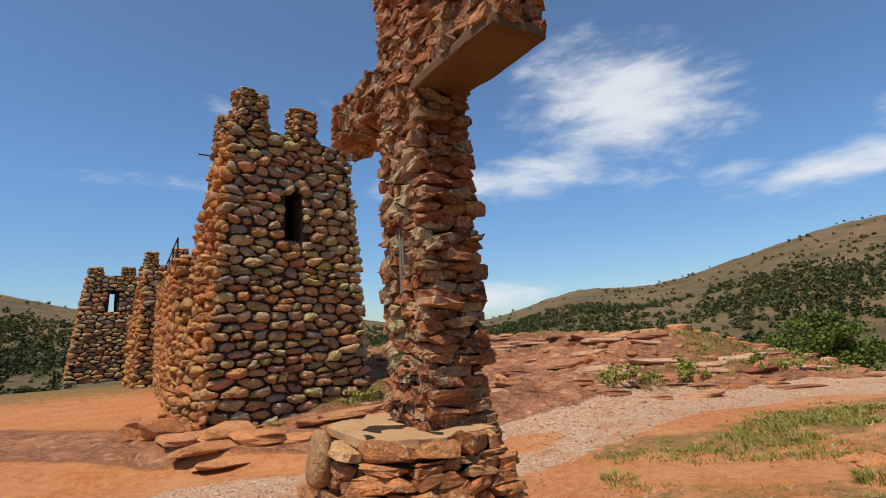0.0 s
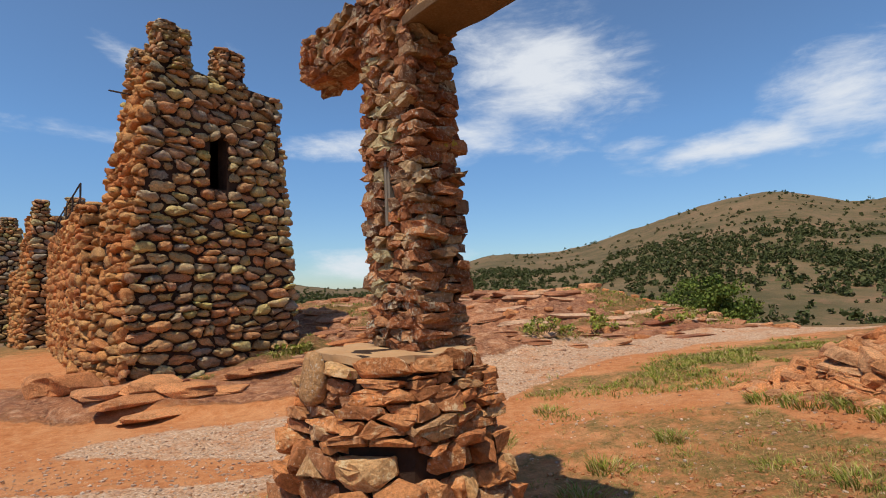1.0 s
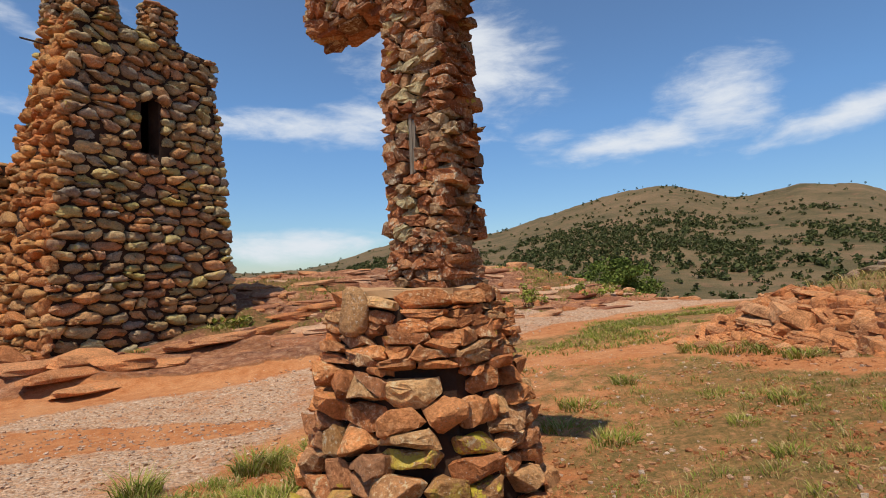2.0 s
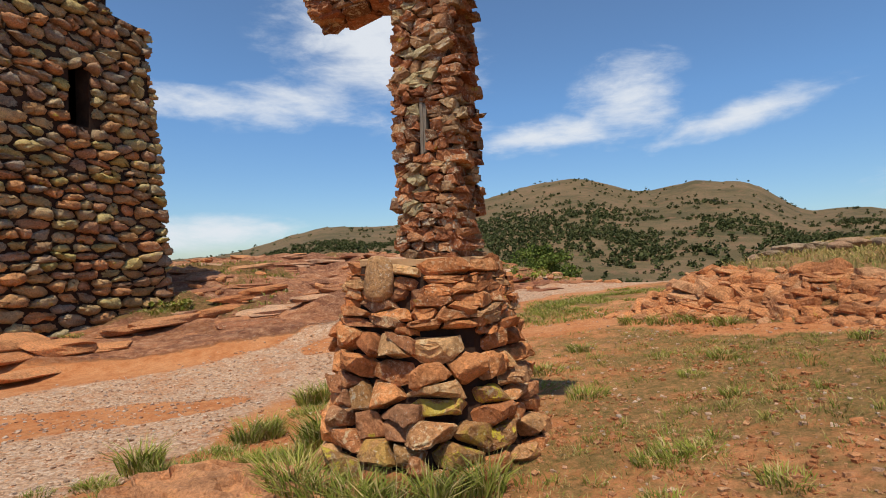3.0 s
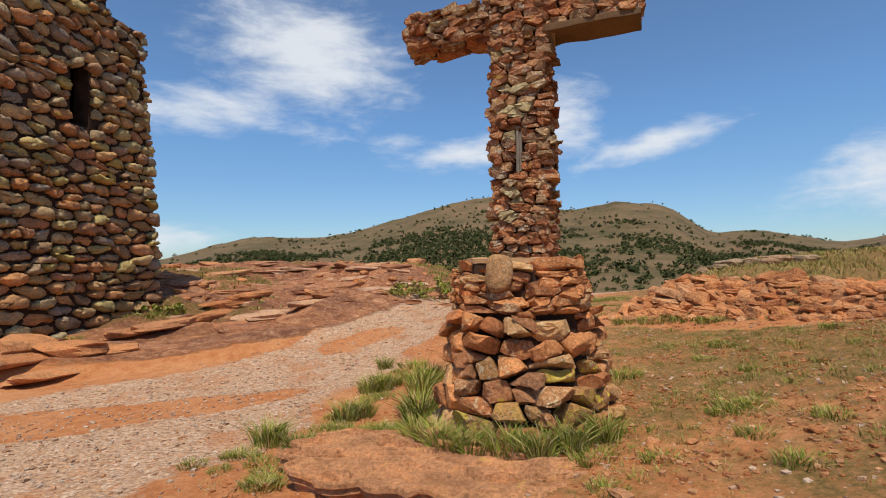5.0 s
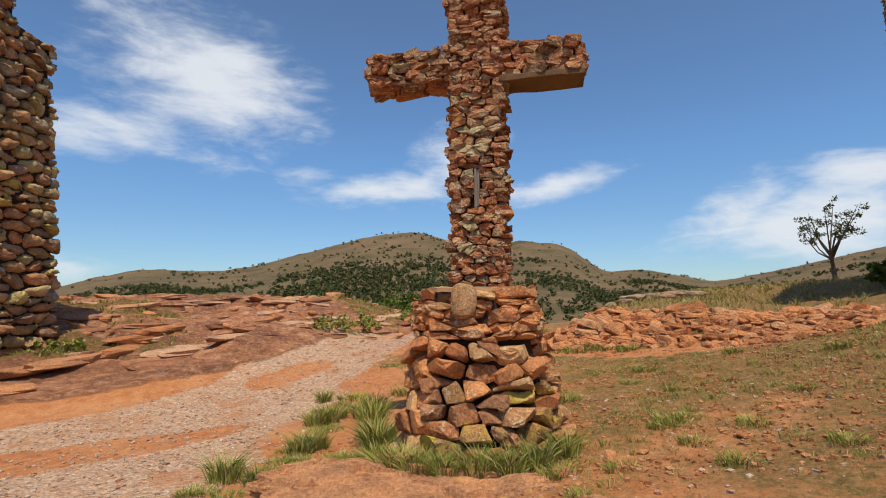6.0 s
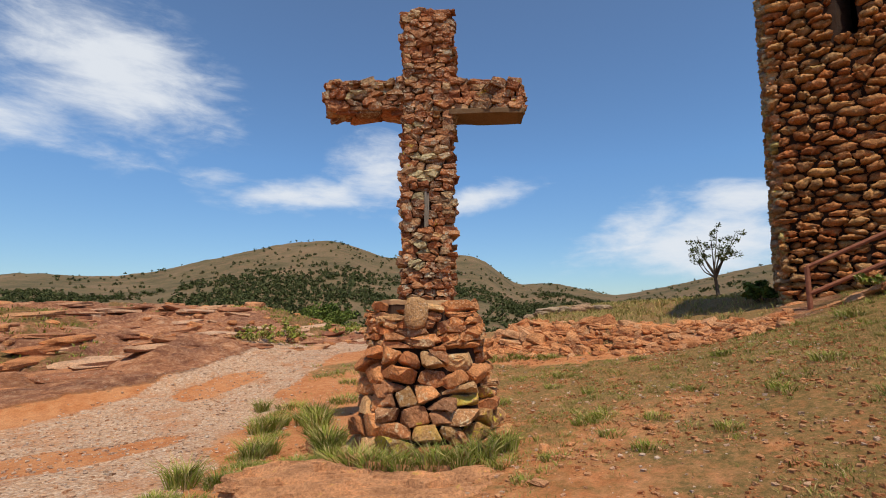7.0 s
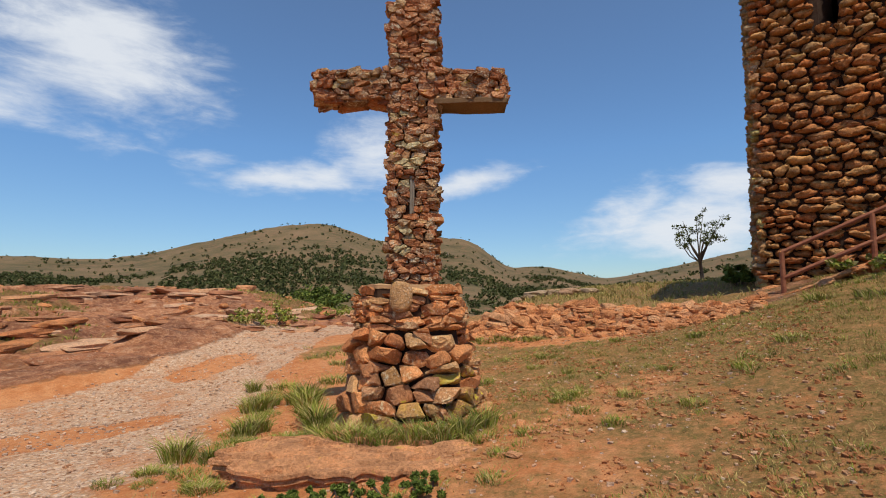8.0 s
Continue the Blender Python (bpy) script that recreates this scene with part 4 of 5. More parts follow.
def stone_wall(name, a, b, h0, h1, thick, doors, label, seed, warm=True):
    rng = np.random.default_rng(seed)
    a, b = Vector((*a, -0.25)), Vector((*b, -0.25))
    d = (b - a).normalized()
    back = Vector((-d.y, d.x, 0)) * thick
    n = (b - a).length
    ob = thing(name, Matrix.Translation(a), label, "wall")
    low = (a, b, b + back, a + back)
    top = tuple(p + Vector((0, 0, h)) for p, h in zip(low, (h0, h1, h1, h0)))
    bm = bmesh.new()
    H = (h0 + h1) / 2
    shell(bm, low, top, 0.1, [(p / n, q / n, 0.02, z / H) for p, q, z in doors], thick * 0.3)
    wall = part("wall", bm, MORTAR, ob, "mortar core")
    rest = []
    for i in (0, 1, 3):
        lay(wall, quad_of(Matrix(), low, top, i), 0.42, 0.24, None, rng, 0.3, (0.0, 0.1), COBBLED, [(p, q, 0.1, z) for p, q, z in doors] if i == 0 else (), 4, most=0, rest=rest)
    for k in range(int(n * 3)):
        q = a.lerp(b, (k + rng.random()) / (n * 3)) + back * rng.uniform(0.1, 0.9)
        q.z += h0 + (h1 - h0) * k / (n * 3) + rng.uniform(-0.05, 0.12)
        rest.append((ROUND[k % 12], Matrix.Translation(q) @ pose(0, 0, 0, 0, 0, rng.uniform(0, 360)) @ Matrix.Diagonal((0.26, 0.2, 0.12, 1))))
    joined("stonework", rest, WARM_COBBLE if warm else COBBLE, wall)
    return ob


stone_wall("stone_wall", (-13.8, 24.8), (-7.4, 14.2), 4.7, 4.7, 1.2, (), "long terrace wall of orange-brown fieldstone", 31)
stone_wall("stone_wall", (-20.2, 33.0), (-14.4, 26.0), 3.9, 5.0, 1.4, ((2.4, 3.2, 2.9), (6.8, 7.8, 3.7)), "ruined stone wall with arched dark doorways", 32)


def railing(name, points, height, r, material, label, rails):
    """Posts under rails along a line."""
    ob = thing(name, Matrix.Translation(points[0]), label, "railing")
    for p in points:
        bm = bmesh.new()
        tube(bm, p, Vector(p) + Vector((0, 0, height)), r * 1.1)
        part("post", bm, material, ob)
    for k in rails:
        bm = bmesh.new()
        tube(bm, Vector(points[0]) + Vector((0, 0, height * k)), Vector(points[-1]) + Vector((0, 0, height * k)), r)
        part("rail", bm, material, ob)
    return ob


railing("terrace_railing", [(-13.2 + 1.2 * k, 24.2 - 2 * k, 4.42) for k in range(5)], 0.95, 0.025, IRON, "dark iron pipe railing along the wall top", (1.0, 0.5))

# stair against the second tower
STAIR = axes(5.75, 0.15, 0.0, (0.06, -0.998))
stair = thing("stone_stair", STAIR @ pose(0, 0, 1.2), "stone stair climbing along the tower wall", "stairs")
for k in range(16):
    bm = bmesh.new()
    block(bm, STAIR @ pose(0.42 + k * 0.33, 0.62, (0.9 + 1.28 + k * 0.155) / 2), 0.36, 0.95, 0.38 + k * 0.155)
    bmesh.ops.bevel(bm, geom=bm.edges[:], offset=0.015, segments=1, affect="EDGES")
    part("step", bm, CAP, stair)
rng_stair = np.random.default_rng(5)
for k in range(22):
    z = 1.26 + k * 0.112
    m = STAIR @ pose(0.1 + k * 0.24, 0.08, z, rng_stair.uniform(-6, 6), -24, rng_stair.uniform(-6, 6)) @ Matrix.Diagonal((0.17, 0.19, 0.055, 1))
    hang("coping", SLAB[k % 10], stair, m)
    for q in range(int((z - 0.9) / 0.16)):
        m = STAIR @ pose(0.12 + k * 0.24 + rng_stair.uniform(-0.05, 0.05), 0.12, z - 0.12 - q * 0.15) @ Matrix.Diagonal((0.14, 0.14, 0.085, 1))
        hang("stone", WARM[(k + q) % 12], stair, m)
railing("stair_railing", [STAIR @ Vector((0.25 + k * 1.3, 0.12, 1.3 + k * 1.3 * 0.466)) for k in range(5)], 0.85, 0.038, RUST, "rust-brown iron pipe stair railing", (1.0, 0.45))

# ---- rocks on the ground ----
def ground_rock(name, me, x, y, s, turn, label, category="rock", group="", sink=0.3, tip=0.0):
    ob = new(name, me)
    ob.matrix_basis = Matrix.Translation((x, y, floor_z(x, y) + s[2] * (1 - sink))) @ pose(0, 0, 0, tip, tip * 0.5, turn) @ Matrix.Diagonal((*s, 1))
    return tagged(ob, label, category, group)



GREY_LUMP = [stone_mesh("grey_lump", DULL_ROCK, 290 + k, 6, 3.5, 7, 0.24, False) for k in range(4)]

SHARD = [stone_mesh("rock_shard", LEDGE_ROCK, 270 + k, 4, 8.0, 10, 0.30, False) for k in range(6)]

JAG = [stone_mesh("jagged_rock", LEDGE_ROCK, 300 + k, 3, 14.0, 9, 0.16, False) for k in range(8)]


def rock_ledge():
    """A broken bank of layered slabs."""
    rng = np.random.default_rng(40)
    ob = thing("rock_ledge", Matrix.Translation((5.4, 4.0, floor_z(5.4, 4.0))), "low bank of layered orange sandstone slabs", "rock ledge")
    for n in range(298):
        y = rng.uniform(0.3, 6.3)
        x = 4.9 + 0.2 * math.sin(y * 1.25 + 2.2) + 0.5 * float(step(y, 5.6, 7.4)) + rng.uniform(-0.15, 0.85)
        k = rng.uniform(0.7, 1.25) * (0.75 if y < 3.0 else 1.0)
        if n % 5 < 3:
            me, s, tilt = JAG[n % 8], (rng.uniform(0.10, 0.30) * k, rng.uniform(0.08, 0.2) * k, rng.uniform(0.05, 0.12) * k), 22
        else:
            me, s, tilt = SLAB[n % 10], (rng.uniform(0.10, 0.34) * k, rng.uniform(0.10, 0.2) * k, rng.uniform(0.03, 0.06) * k), 10
        m = Matrix.Translation((x, y, floor_z(x, y) + rng.uniform(-0.07, 0.01))) @ pose(0, 0, 0, rng.uniform(-tilt, tilt), rng.uniform(-tilt, tilt), 90 + rng.uniform(-40, 40)) @ Matrix.Diagonal((*s, 1))
        hang("slab", me, ob, m)
    chips = []
    for n in range(700):
        y = rng.uniform(0.2, 6.5)
        x = 4.8 + 0.2 * math.sin(y * 1.25 + 2.2) + 0.5 * float(step(y, 5.6, 7.4)) + rng.uniform(-0.2, 1.0)
        a = rng.uniform(0.035, 0.13)
        m = Matrix.Translation((x, y, floor_z(x, y) + rng.uniform(-0.02, 0.03))) @ pose(0, 0, 0, rng.uniform(-25, 25), rng.uniform(-25, 25), rng.uniform(0, 360)) @ Matrix.Diagonal((a, a * rng.uniform(0.5, 0.9), a * rng.uniform(0.25, 0.6), 1))
        chips.append((JAG[n % 8], m))
    joined("rubble", chips, LEDGE_ROCK, ob, smooth=False)


rock_ledge()


def plate_rock(name, x, y, rx, ry, h, turn, label, seed, material=LEDGE_ROCK):
    """A broad flat plate of rock with a broken, layered rim."""
    segs = 96
    off = Vector((seed * 3.7, 0, 0))
    c, s = math.cos(radians(turn)), math.sin(radians(turn))
    home = floor_z(x, y)
    bm = bmesh.new()
    rings = []
    for k, drop in (*((0.06 + 0.036 * q, 0) for q in range(26)), (0.985, 0.008), (1.0, 0.02), (1.005, 0.05), (0.96, 0.065), (0.975, 0.10), (0.93, 0.12), (0.93, 0.4)):
        ring = []
        for i in range(segs):
            a = 2 * math.pi * i / segs
            edge = 1 + 0.20 * noise.noise(Vector((math.cos(a) * 1.2, math.sin(a) * 1.2, 0)) + off) + 0.13 * noise.noise(Vector((math.cos(a) * 5, math.sin(a) * 5, 0)) + off) + 0.05 * noise.noise(Vector((math.cos(a) * 14, math.sin(a) * 14, 0)) + off)
            px, py = math.cos(a) * k * edge, math.sin(a) * k * edge
            layer = math.floor(4.5 * (0.5 + noise.noise(Vector((px * 1.3, py * 3.2, 4)) + off) + 0.25 * noise.noise(Vector((px * 5, py * 7, 9)) + off)))
            z = h - drop - 0.022 * (layer % 4) * (drop == 0) + 0.03 * noise.noise(Vector((px * 3, py * 3, 1)) + off) + 0.012 * noise.noise(Vector((px * 12, py * 12, 1)) + off)
            ring.append(bm.verts.new((px * rx * c - py * ry * s, px * rx * s + py * ry * c, z)))
        rings.append(ring)
    for r0, r1 in zip(rings, rings[1:]):
        for i in range(segs):
            bm.faces.new((r0[i], r1[i], r1[(i + 1) % segs], r0[(i + 1) % segs]))
    bm.faces.new(rings[0])
    bmesh.ops.recalc_face_normals(bm, faces=bm.faces)
    ob = new(name, mesh_of(name, bm, material, False))
    ob.matrix_basis = Matrix.Translation((x, y, home))
    return tagged(ob, label, "rock")


plate_rock("bedrock_plate", -1.70, 3.12, 1.18, 0.66, 0.13, 128, "flat orange bedrock plate before the pedestal", 3)
for x, y, s, turn, tip in ((-6.55, 11.0, (0.30, 0.22, 0.17), 20, 4), (-5.9, 11.0, (0.42, 0.2, 0.16), 35, -6), (-5.3, 10.75, (0.5, 0.24, 0.07), 30, 3), (-4.7, 10.5, (0.7, 0.25, 0.06), 38, 2),
                           (-4.2, 10.2, (0.6, 0.22, 0.05), 42, 0), (-3.9, 10.9, (0.5, 0.3, 0.09), 40, 5), (-4.6, 11.1, (0.55, 0.3, 0.1), 30, 8), (-3.2, 11.3, (0.4, 0.3, 0.05), 10, 2)):
    ground_rock("flat_rock", SHARD[int(abs(x * 7)) % 6], x, y, (s[0] * 1.05, s[1] * 1.3, s[2] * 1.5), turn, "flat orange rock lying at the foot of the tower", group="rocks by the tower", tip=tip, sink=0.45)
for x, y, s, turn in ((-0.42, 2.08, (0.085, 0.05, 0.035), 20), (0.3, 1.3, (0.06, 0.05, 0.02), 60), (-0.2, 1.9, (0.06, 0.04, 0.015), 10), (-1.25, 1.75, (0.07, 0.05, 0.02), 80), (1.6, 1.4, (0.05, 0.04, 0.02), 30),
                      (2.6, 0.4, (0.06, 0.05, 0.025), 50), (-0.95, 4.55, (0.16, 0.1, 0.08), 25)):
    ground_rock("loose_stone", SLAB[int(abs(x * 31)) % 10], x, y, s, turn, "small loose red stone on bare earth", "stone", "loose stones", 0.2)
for k, (x, y, s, turn) in enumerate(((8.8, 19.6, (0.7, 0.5, 0.3), -10), (7.9, 20.2, (0.6, 0.4, 0.28), 20),
                                     (9.7, 19.3, (0.6, 0.45, 0.25), 5), (10.6, 19.0, (0.5, 0.4, 0.2), 50), (2.4, 20.6, (0.5, 0.4, 0.16), 10), (0.2, 20.2, (0.6, 0.4, 0.18), -8))):
    ground_rock("outcrop_rock", SHARD[k % 6], x, y, (s[0] * 0.7, s[1] * 0.6, s[2] * 0.6), turn, "weathered rock layer cropping out of the mound", group="outcrop rocks", sink=0.8)
for k, (x, y, n) in enumerate(((-2.1, 12.5, 1.0), (-1.6, 13.0, 1.15), (-1.0, 13.5, 1.2), (-0.5, 14.1, 1.0), (0.2, 14.6, 0.9), (-2.9, 12.2, 0.7))):
    ground_rock("rock_slab", SHARD[k % 6], x, y, (n, 0.24, 0.10), 34 + 4 * (k % 3), "long tilted rock layer at the mound's foot", group="rock layers", sink=0.5, tip=-3)
for k, (x, y, s) in enumerate(((12.0, 7.2, (0.45, 0.35, 0.16)), (13.0, 6.6, (0.4, 0.3, 0.15)), (11.2, 7.6, (0.35, 0.3, 0.13)), (14.2, 6.9, (0.4, 0.35, 0.17)), (12.5, 7.7, (0.3, 0.3, 0.12)), (13.6, 7.4, (0.45, 0.3, 0.14)), (15.0, 6.4, (0.5, 0.3, 0.16)), (10.6, 7.0, (0.3, 0.25, 0.10)))):
    ground_rock("outcrop_rock", GREY_LUMP[k % 4], x, y, s, 40 * k, "pale grey rock behind the ledge", group="pale rocks", sink=0.5)


def drawn(rng, count, where):
    """That many places, drawn from a rule that gives x, y and which of them to keep."""
    got = np.empty((0, 2))
    while len(got) < count:
        x, y, keep = where(rng, 20000)
        got = np.concatenate((got, np.column_stack((x, y))[keep]))
    return got[:count]


def scatter(name, meshes, count, where, size, material, label, category, seed, lift=0.3):
    """Many small stones as one mesh; where(rng) gives x, y or None."""
    rng = np.random.default_rng(seed)
    xy = drawn(rng, count, where)
    places = xy.tolist()
    zs = ground_height(xy[:, 0], xy[:, 1])
    pieces = []
    for (x, y), z in zip(places, zs):
        s = size(rng)
        m = Matrix.Translation((x, y, z + s * lift * 0.5)) @ pose(0, 0, 0, rng.uniform(-15, 15), rng.uniform(-15, 15), rng.uniform(0, 360)) @ Matrix.Diagonal((s, s * rng.uniform(0.6, 0.95), s * rng.uniform(0.4, 0.7), 1))
        pieces.append((meshes[int(rng.integers(len(meshes)))], m))
    return tagged(joined(name, pieces, material, None, smooth=False), label, category)


BITS = [stone_mesh("pebble", PEBBLE, 400 + k, 1, 4.0, 3, 0.25, False) for k in range(6)]


def on_path(rng, n):
    x, y = rng.uniform(-7, 8, n), rng.uniform(3, 15, n)
    return x, y, along(x, y, PATH_LINE) > rng.uniform(-0.15, 0.5, n)


def on_slope(rng, n):
    return rng.uniform(-3, 6, n), rng.uniform(-0.5, 7.5, n), np.full(n, True)


scatter("path_pebbles", BITS, 5500, on_path, lambda r: 0.008 + 0.02 * r.random() ** 3, PEBBLE, "pale grey and pink gravel on the path", "gravel", 51)
MOUND_BITS = [stone_mesh("mound_rock", LEDGE_ROCK, 430 + k, 3, 4.0, 5, 0.2, False) for k in range(6)]


def on_rock(rng, n):
    x, y = rng.uniform(-4, 13, n), rng.uniform(12.5, 21, n)
    return x, y, (mound(x, y) > 0.1) & (fbm(x * 0.6, y * 0.6, 3, 78) > 0.5)




def mound_layers():
    """Broken edges of the rock layers, lying along the mound's contours."""
    rng = np.random.default_rng(54)
    x, y = rng.uniform(-6, 13.5, 9000), rng.uniform(11.5, 22, 9000)
    band = fbm(x * 0.28, y * 0.75, 4, 79)
    keep = (mound(x, y) > 0.10) & (np.abs((band * 6) % 1.0 - 0.5) < 0.07)
    x, y = x[keep][:290], y[keep][:290]
    z = ground_height(x, y)
    ob = thing("rock_mound", Matrix.Translation((3.0, 14.0, floor_z(3.0, 14.0))), "broken dark red and pinkish rock layers of a low mound", "rock mound")
    shards = [stone_mesh("mound_slab", MOUND_ROCK, 270 + k, 4, 8.0, 10, 0.30, False) for k in range(6)]
    for k, (px, py, pz) in enumerate(zip(x, y, z)):
        big = rng.random() ** 1.6
        sx = 0.2 + 0.75 * big
        m = Matrix.Translation((px, py, pz - 0.035)) @ pose(0, 0, 0, rng.uniform(-10, 3), rng.uniform(-5, 5), rng.normal(6, 9)) @ Matrix.Diagonal((sx, sx * rng.uniform(0.3, 0.5), 0.05 + 0.06 * big, 1))
        hang("slab", shards[k % 6], ob, m)


mound_layers()
scatter("mound_rocks", MOUND_BITS, 260, on_rock, lambda r: 0.04 + 0.2 * r.random() ** 3, LEDGE_ROCK, "broken rock pieces strewn over the mound", "rocks", 53, 0.0)
CLOD = rock("earth_clod", ((0.0, (0.40, 0.15, 0.055)), (0.5, (0.52, 0.22, 0.09)), (1.0, (0.58, 0.32, 0.16))), 0.15)


def near_slope(rng, n):
    x, y = rng.uniform(-3.2, 4.5, n), rng.uniform(-0.6, 5.0, n)
    return x, y, (fbm(x * 1.3, y * 1.3, 3, 92) > 0.42) & (along(x, y, PATH_LINE) < 0)


scatter("earth_clods", BITS, 7000, near_slope, lambda r: 0.006 + 0.022 * r.random() ** 3, CLOD, "crumbly red earth clods and chips on the slope", "gravel", 55)
scatter("slope_pebbles", BITS, 2500, on_slope, lambda r: 0.007 + 0.018 * r.random() ** 3, PEBBLE, "scattered reddish stone chips on earth", "gravel", 52)


# ---- grass, bushes, trees ----
def blades(rng, count, radius, height, lean, width, z0=-0.02):
    """Bent blades of grass round a point: vertices and faces."""
    verts, faces = [], []
    for _ in range(count):
        a, r = rng.uniform(0, 2 * math.pi), radius * math.sqrt(rng.random())
        x, y = r * math.cos(a), r * math.sin(a)
        h = height * rng.uniform(0.45, 1.15)
        out = a + rng.normal(0, 0.7)
        bend = h * lean * rng.uniform(0.2, 1.2)
        t = rng.uniform(0, 2 * math.pi)
        wx, wy = math.cos(t) * width / 2, math.sin(t) * width / 2
        b = len(verts)
        for k, f in ((0.0, 1.0), (0.55, 0.8), (1.0, 0.0)):
            cx, cy = x + math.cos(out) * bend * k ** 2, y + math.sin(out) * bend * k ** 2
            cz = z0 + h * (k - 0.25 * lean * k ** 2)
            if f:
                verts += [(cx - wx * f, cy - wy * f, cz), (cx + wx * f, cy + wy * f, cz)]
            else:
                verts.append((cx, cy, cz))
        faces += [(b, b + 1, b + 3, b + 2), (b + 2, b + 3, b + 4)]
    return verts, faces


def tuft_mesh(seed, count, radius, height, lean, width, material):
    v, f = blades(np.random.default_rng(seed), count, radius, height, lean, width)
    me = bpy.data.meshes.new("grass_tuft")
    me.from_pydata(v, [], f)
    me.materials.append(material)
    return me


LONG = [tuft_mesh(500 + k, 170, 0.14, 0.34, 0.80, 0.013, GRASS) for k in range(3)]
SHORT = [tuft_mesh(510 + k, 230, 0.15, 0.10, 0.9, 0.008, GRASS) for k in range(3)]


def tuft(me, x, y, s, turn, label, group):
    ob = new("grass_tuft", me)
    ob.matrix_basis = Matrix.Translation((x, y, floor_z(x, y))) @ pose(0, 0, 0, 0, 0, turn) @ Matrix.Diagonal((s, s, s * 1.0, 1))
    return tagged(ob, label, "grass", group)


rng_t = np.random.default_rng(60)
foot_line = ((-1.12, -0.15), (-0.98, -0.55), (-0.72, -0.95), (-0.45, -1.1), (-0.2, -1.15), (0.05, -1.12), (0.3, -1.1), (0.52, -0.95), (0.75, -0.7),
             (-0.3, -1.0), (0.15, -1.02), (0.62, -0.8), (-0.6, -0.98))
for k, (x, y) in enumerate(foot_line):
    p = on_cross(x, y, 0)
    tuft(LONG[k % 3], p.x, p.y, rng_t.uniform(0.65, 1.0), rng_t.uniform(0, 360), "long green grass tuft against the pedestal foot", "grass round the pedestal")
for k, (x, y) in enumerate(((-0.2, 5.4), (0.05, 5.65), (-0.4, 5.2), (0.2, 5.9), (-0.1, 5.75))):
    tuft(LONG[k % 3], x, y, 1.0, 70 * k, "dark green grass tuft in the shade of the cross", "shaded grass")
for k, (x, y) in enumerate(((-0.95, 4.4), (-1.05, 4.25), (-0.85, 4.5))):
    tuft(LONG[k % 3], x, y, 1.05, 50 * k, "tall green grass tuft beside the pedestal", "grass beside the pedestal")
for k in range(34):
    t = k / 33
    x, y = -2.9 + 3.0 * t + rng_t.normal(0, 0.12), 4.4 + 2.4 * t - 0.5 * math.sin(t * 3) + rng_t.normal(0, 0.14)
    tuft((SHORT + SHORT + LONG)[k % 9], x, y, rng_t.uniform(0.55, 1.0), rng_t.uniform(0, 360), "green grass tuft at the edge of the path", "grass along the path")
for k in range(26):
    a = rng_t.uniform(0, 2 * math.pi)
    x, y = -1.7 + 0.95 * math.cos(a) - 0.45 * math.sin(a) * 0.6, 3.1 + 1.35 * math.sin(a) + 0.2 * math.cos(a)
    if y > 2.9 and x > -1.1:
        continue
    tuft(SHORT[k % 3], x - 0.12, y - 0.05, rng_t.uniform(0.7, 1.25), rng_t.uniform(0, 360), "low green weeds round the bedrock plate", "grass round the plate")
for x, y, s in ((2.1, 2.45, 0.9), (2.5, 3.2, 0.8), (0.7, 2.0, 1.0), (0.55, 2.05, 0.8), (4.6, 5.2, 1.6), (4.5, 5.7, 1.5), (4.75, 4.7, 1.4), (4.9, 5.0, 1.3), (0.68, 1.28, 0.9), (0.15, 1.61, 0.8), (0.84, 1.91, 0.9), (-0.28, 1.17, 0.9), (1.5, 3.64, 1.2),
                (1.4, 4.3, 1.3), (1.9, 4.8, 1.2), (-0.82, 2.3, 1.0), (-0.6, 1.9, 0.8), (3.2, 3.3, 1.1), (3.5, 1.0, 1.0), (1.2, 0.2, 1.0), (2.2, -0.2, 1.2), (3.9, 2.3, 0.9), (4.6, 4.2, 1.3), (2.9, 5.2, 1.2), (4.5, -0.6, 1.4),
                (4.0, -1.2, 1.6), (0.2, 0.6, 0.8), (1.7, 1.1, 0.8), (-0.1, 6.3, 1.4), (0.5, 6.8, 1.3), (1.1, 6.2, 1.5), (2.2, 7.2, 1.3), (-2.1, 13.6, 2.0), (-2.5, 13.3, 1.8), (-3.9, 12.1, 1.2), (-4.7, 11.2, 1.0)):
    tuft(SHORT[int(abs(x * 13)) % 3], x, y, s * 1.15, int(abs(y * 97)) % 360, "small green grass tuft on thin turf", "scattered grass tufts")


def sward(name, count, where, height, width, material, label, seed, per=7, radius=0.055):
    """Thin standing grass as one mesh."""
    rng = np.random.default_rng(seed)
    xy = drawn(rng, count, where)
    zs = ground_height(xy[:, 0], xy[:, 1])
    verts, faces = [], []
    for (x, y), z in zip(xy, zs):
        far = max(1.0, math.hypot(x + 2, y) / 6.0)
        v, f = blades(rng, per, radius * far * rng.uniform(0.6, 1.3), height * rng.uniform(0.5, 1.3), 0.9, width * far)
        b = len(verts)
        verts += [(px + x, py + y, pz + z) for px, py, pz in v]
        faces += [tuple(i + b for i in q) for q in f]
    me = bpy.data.meshes.new(name)
    me.from_pydata(verts, [], faces)
    me.materials.append(material)
    return tagged(new(name, me), label, "grass", kind="stuff")


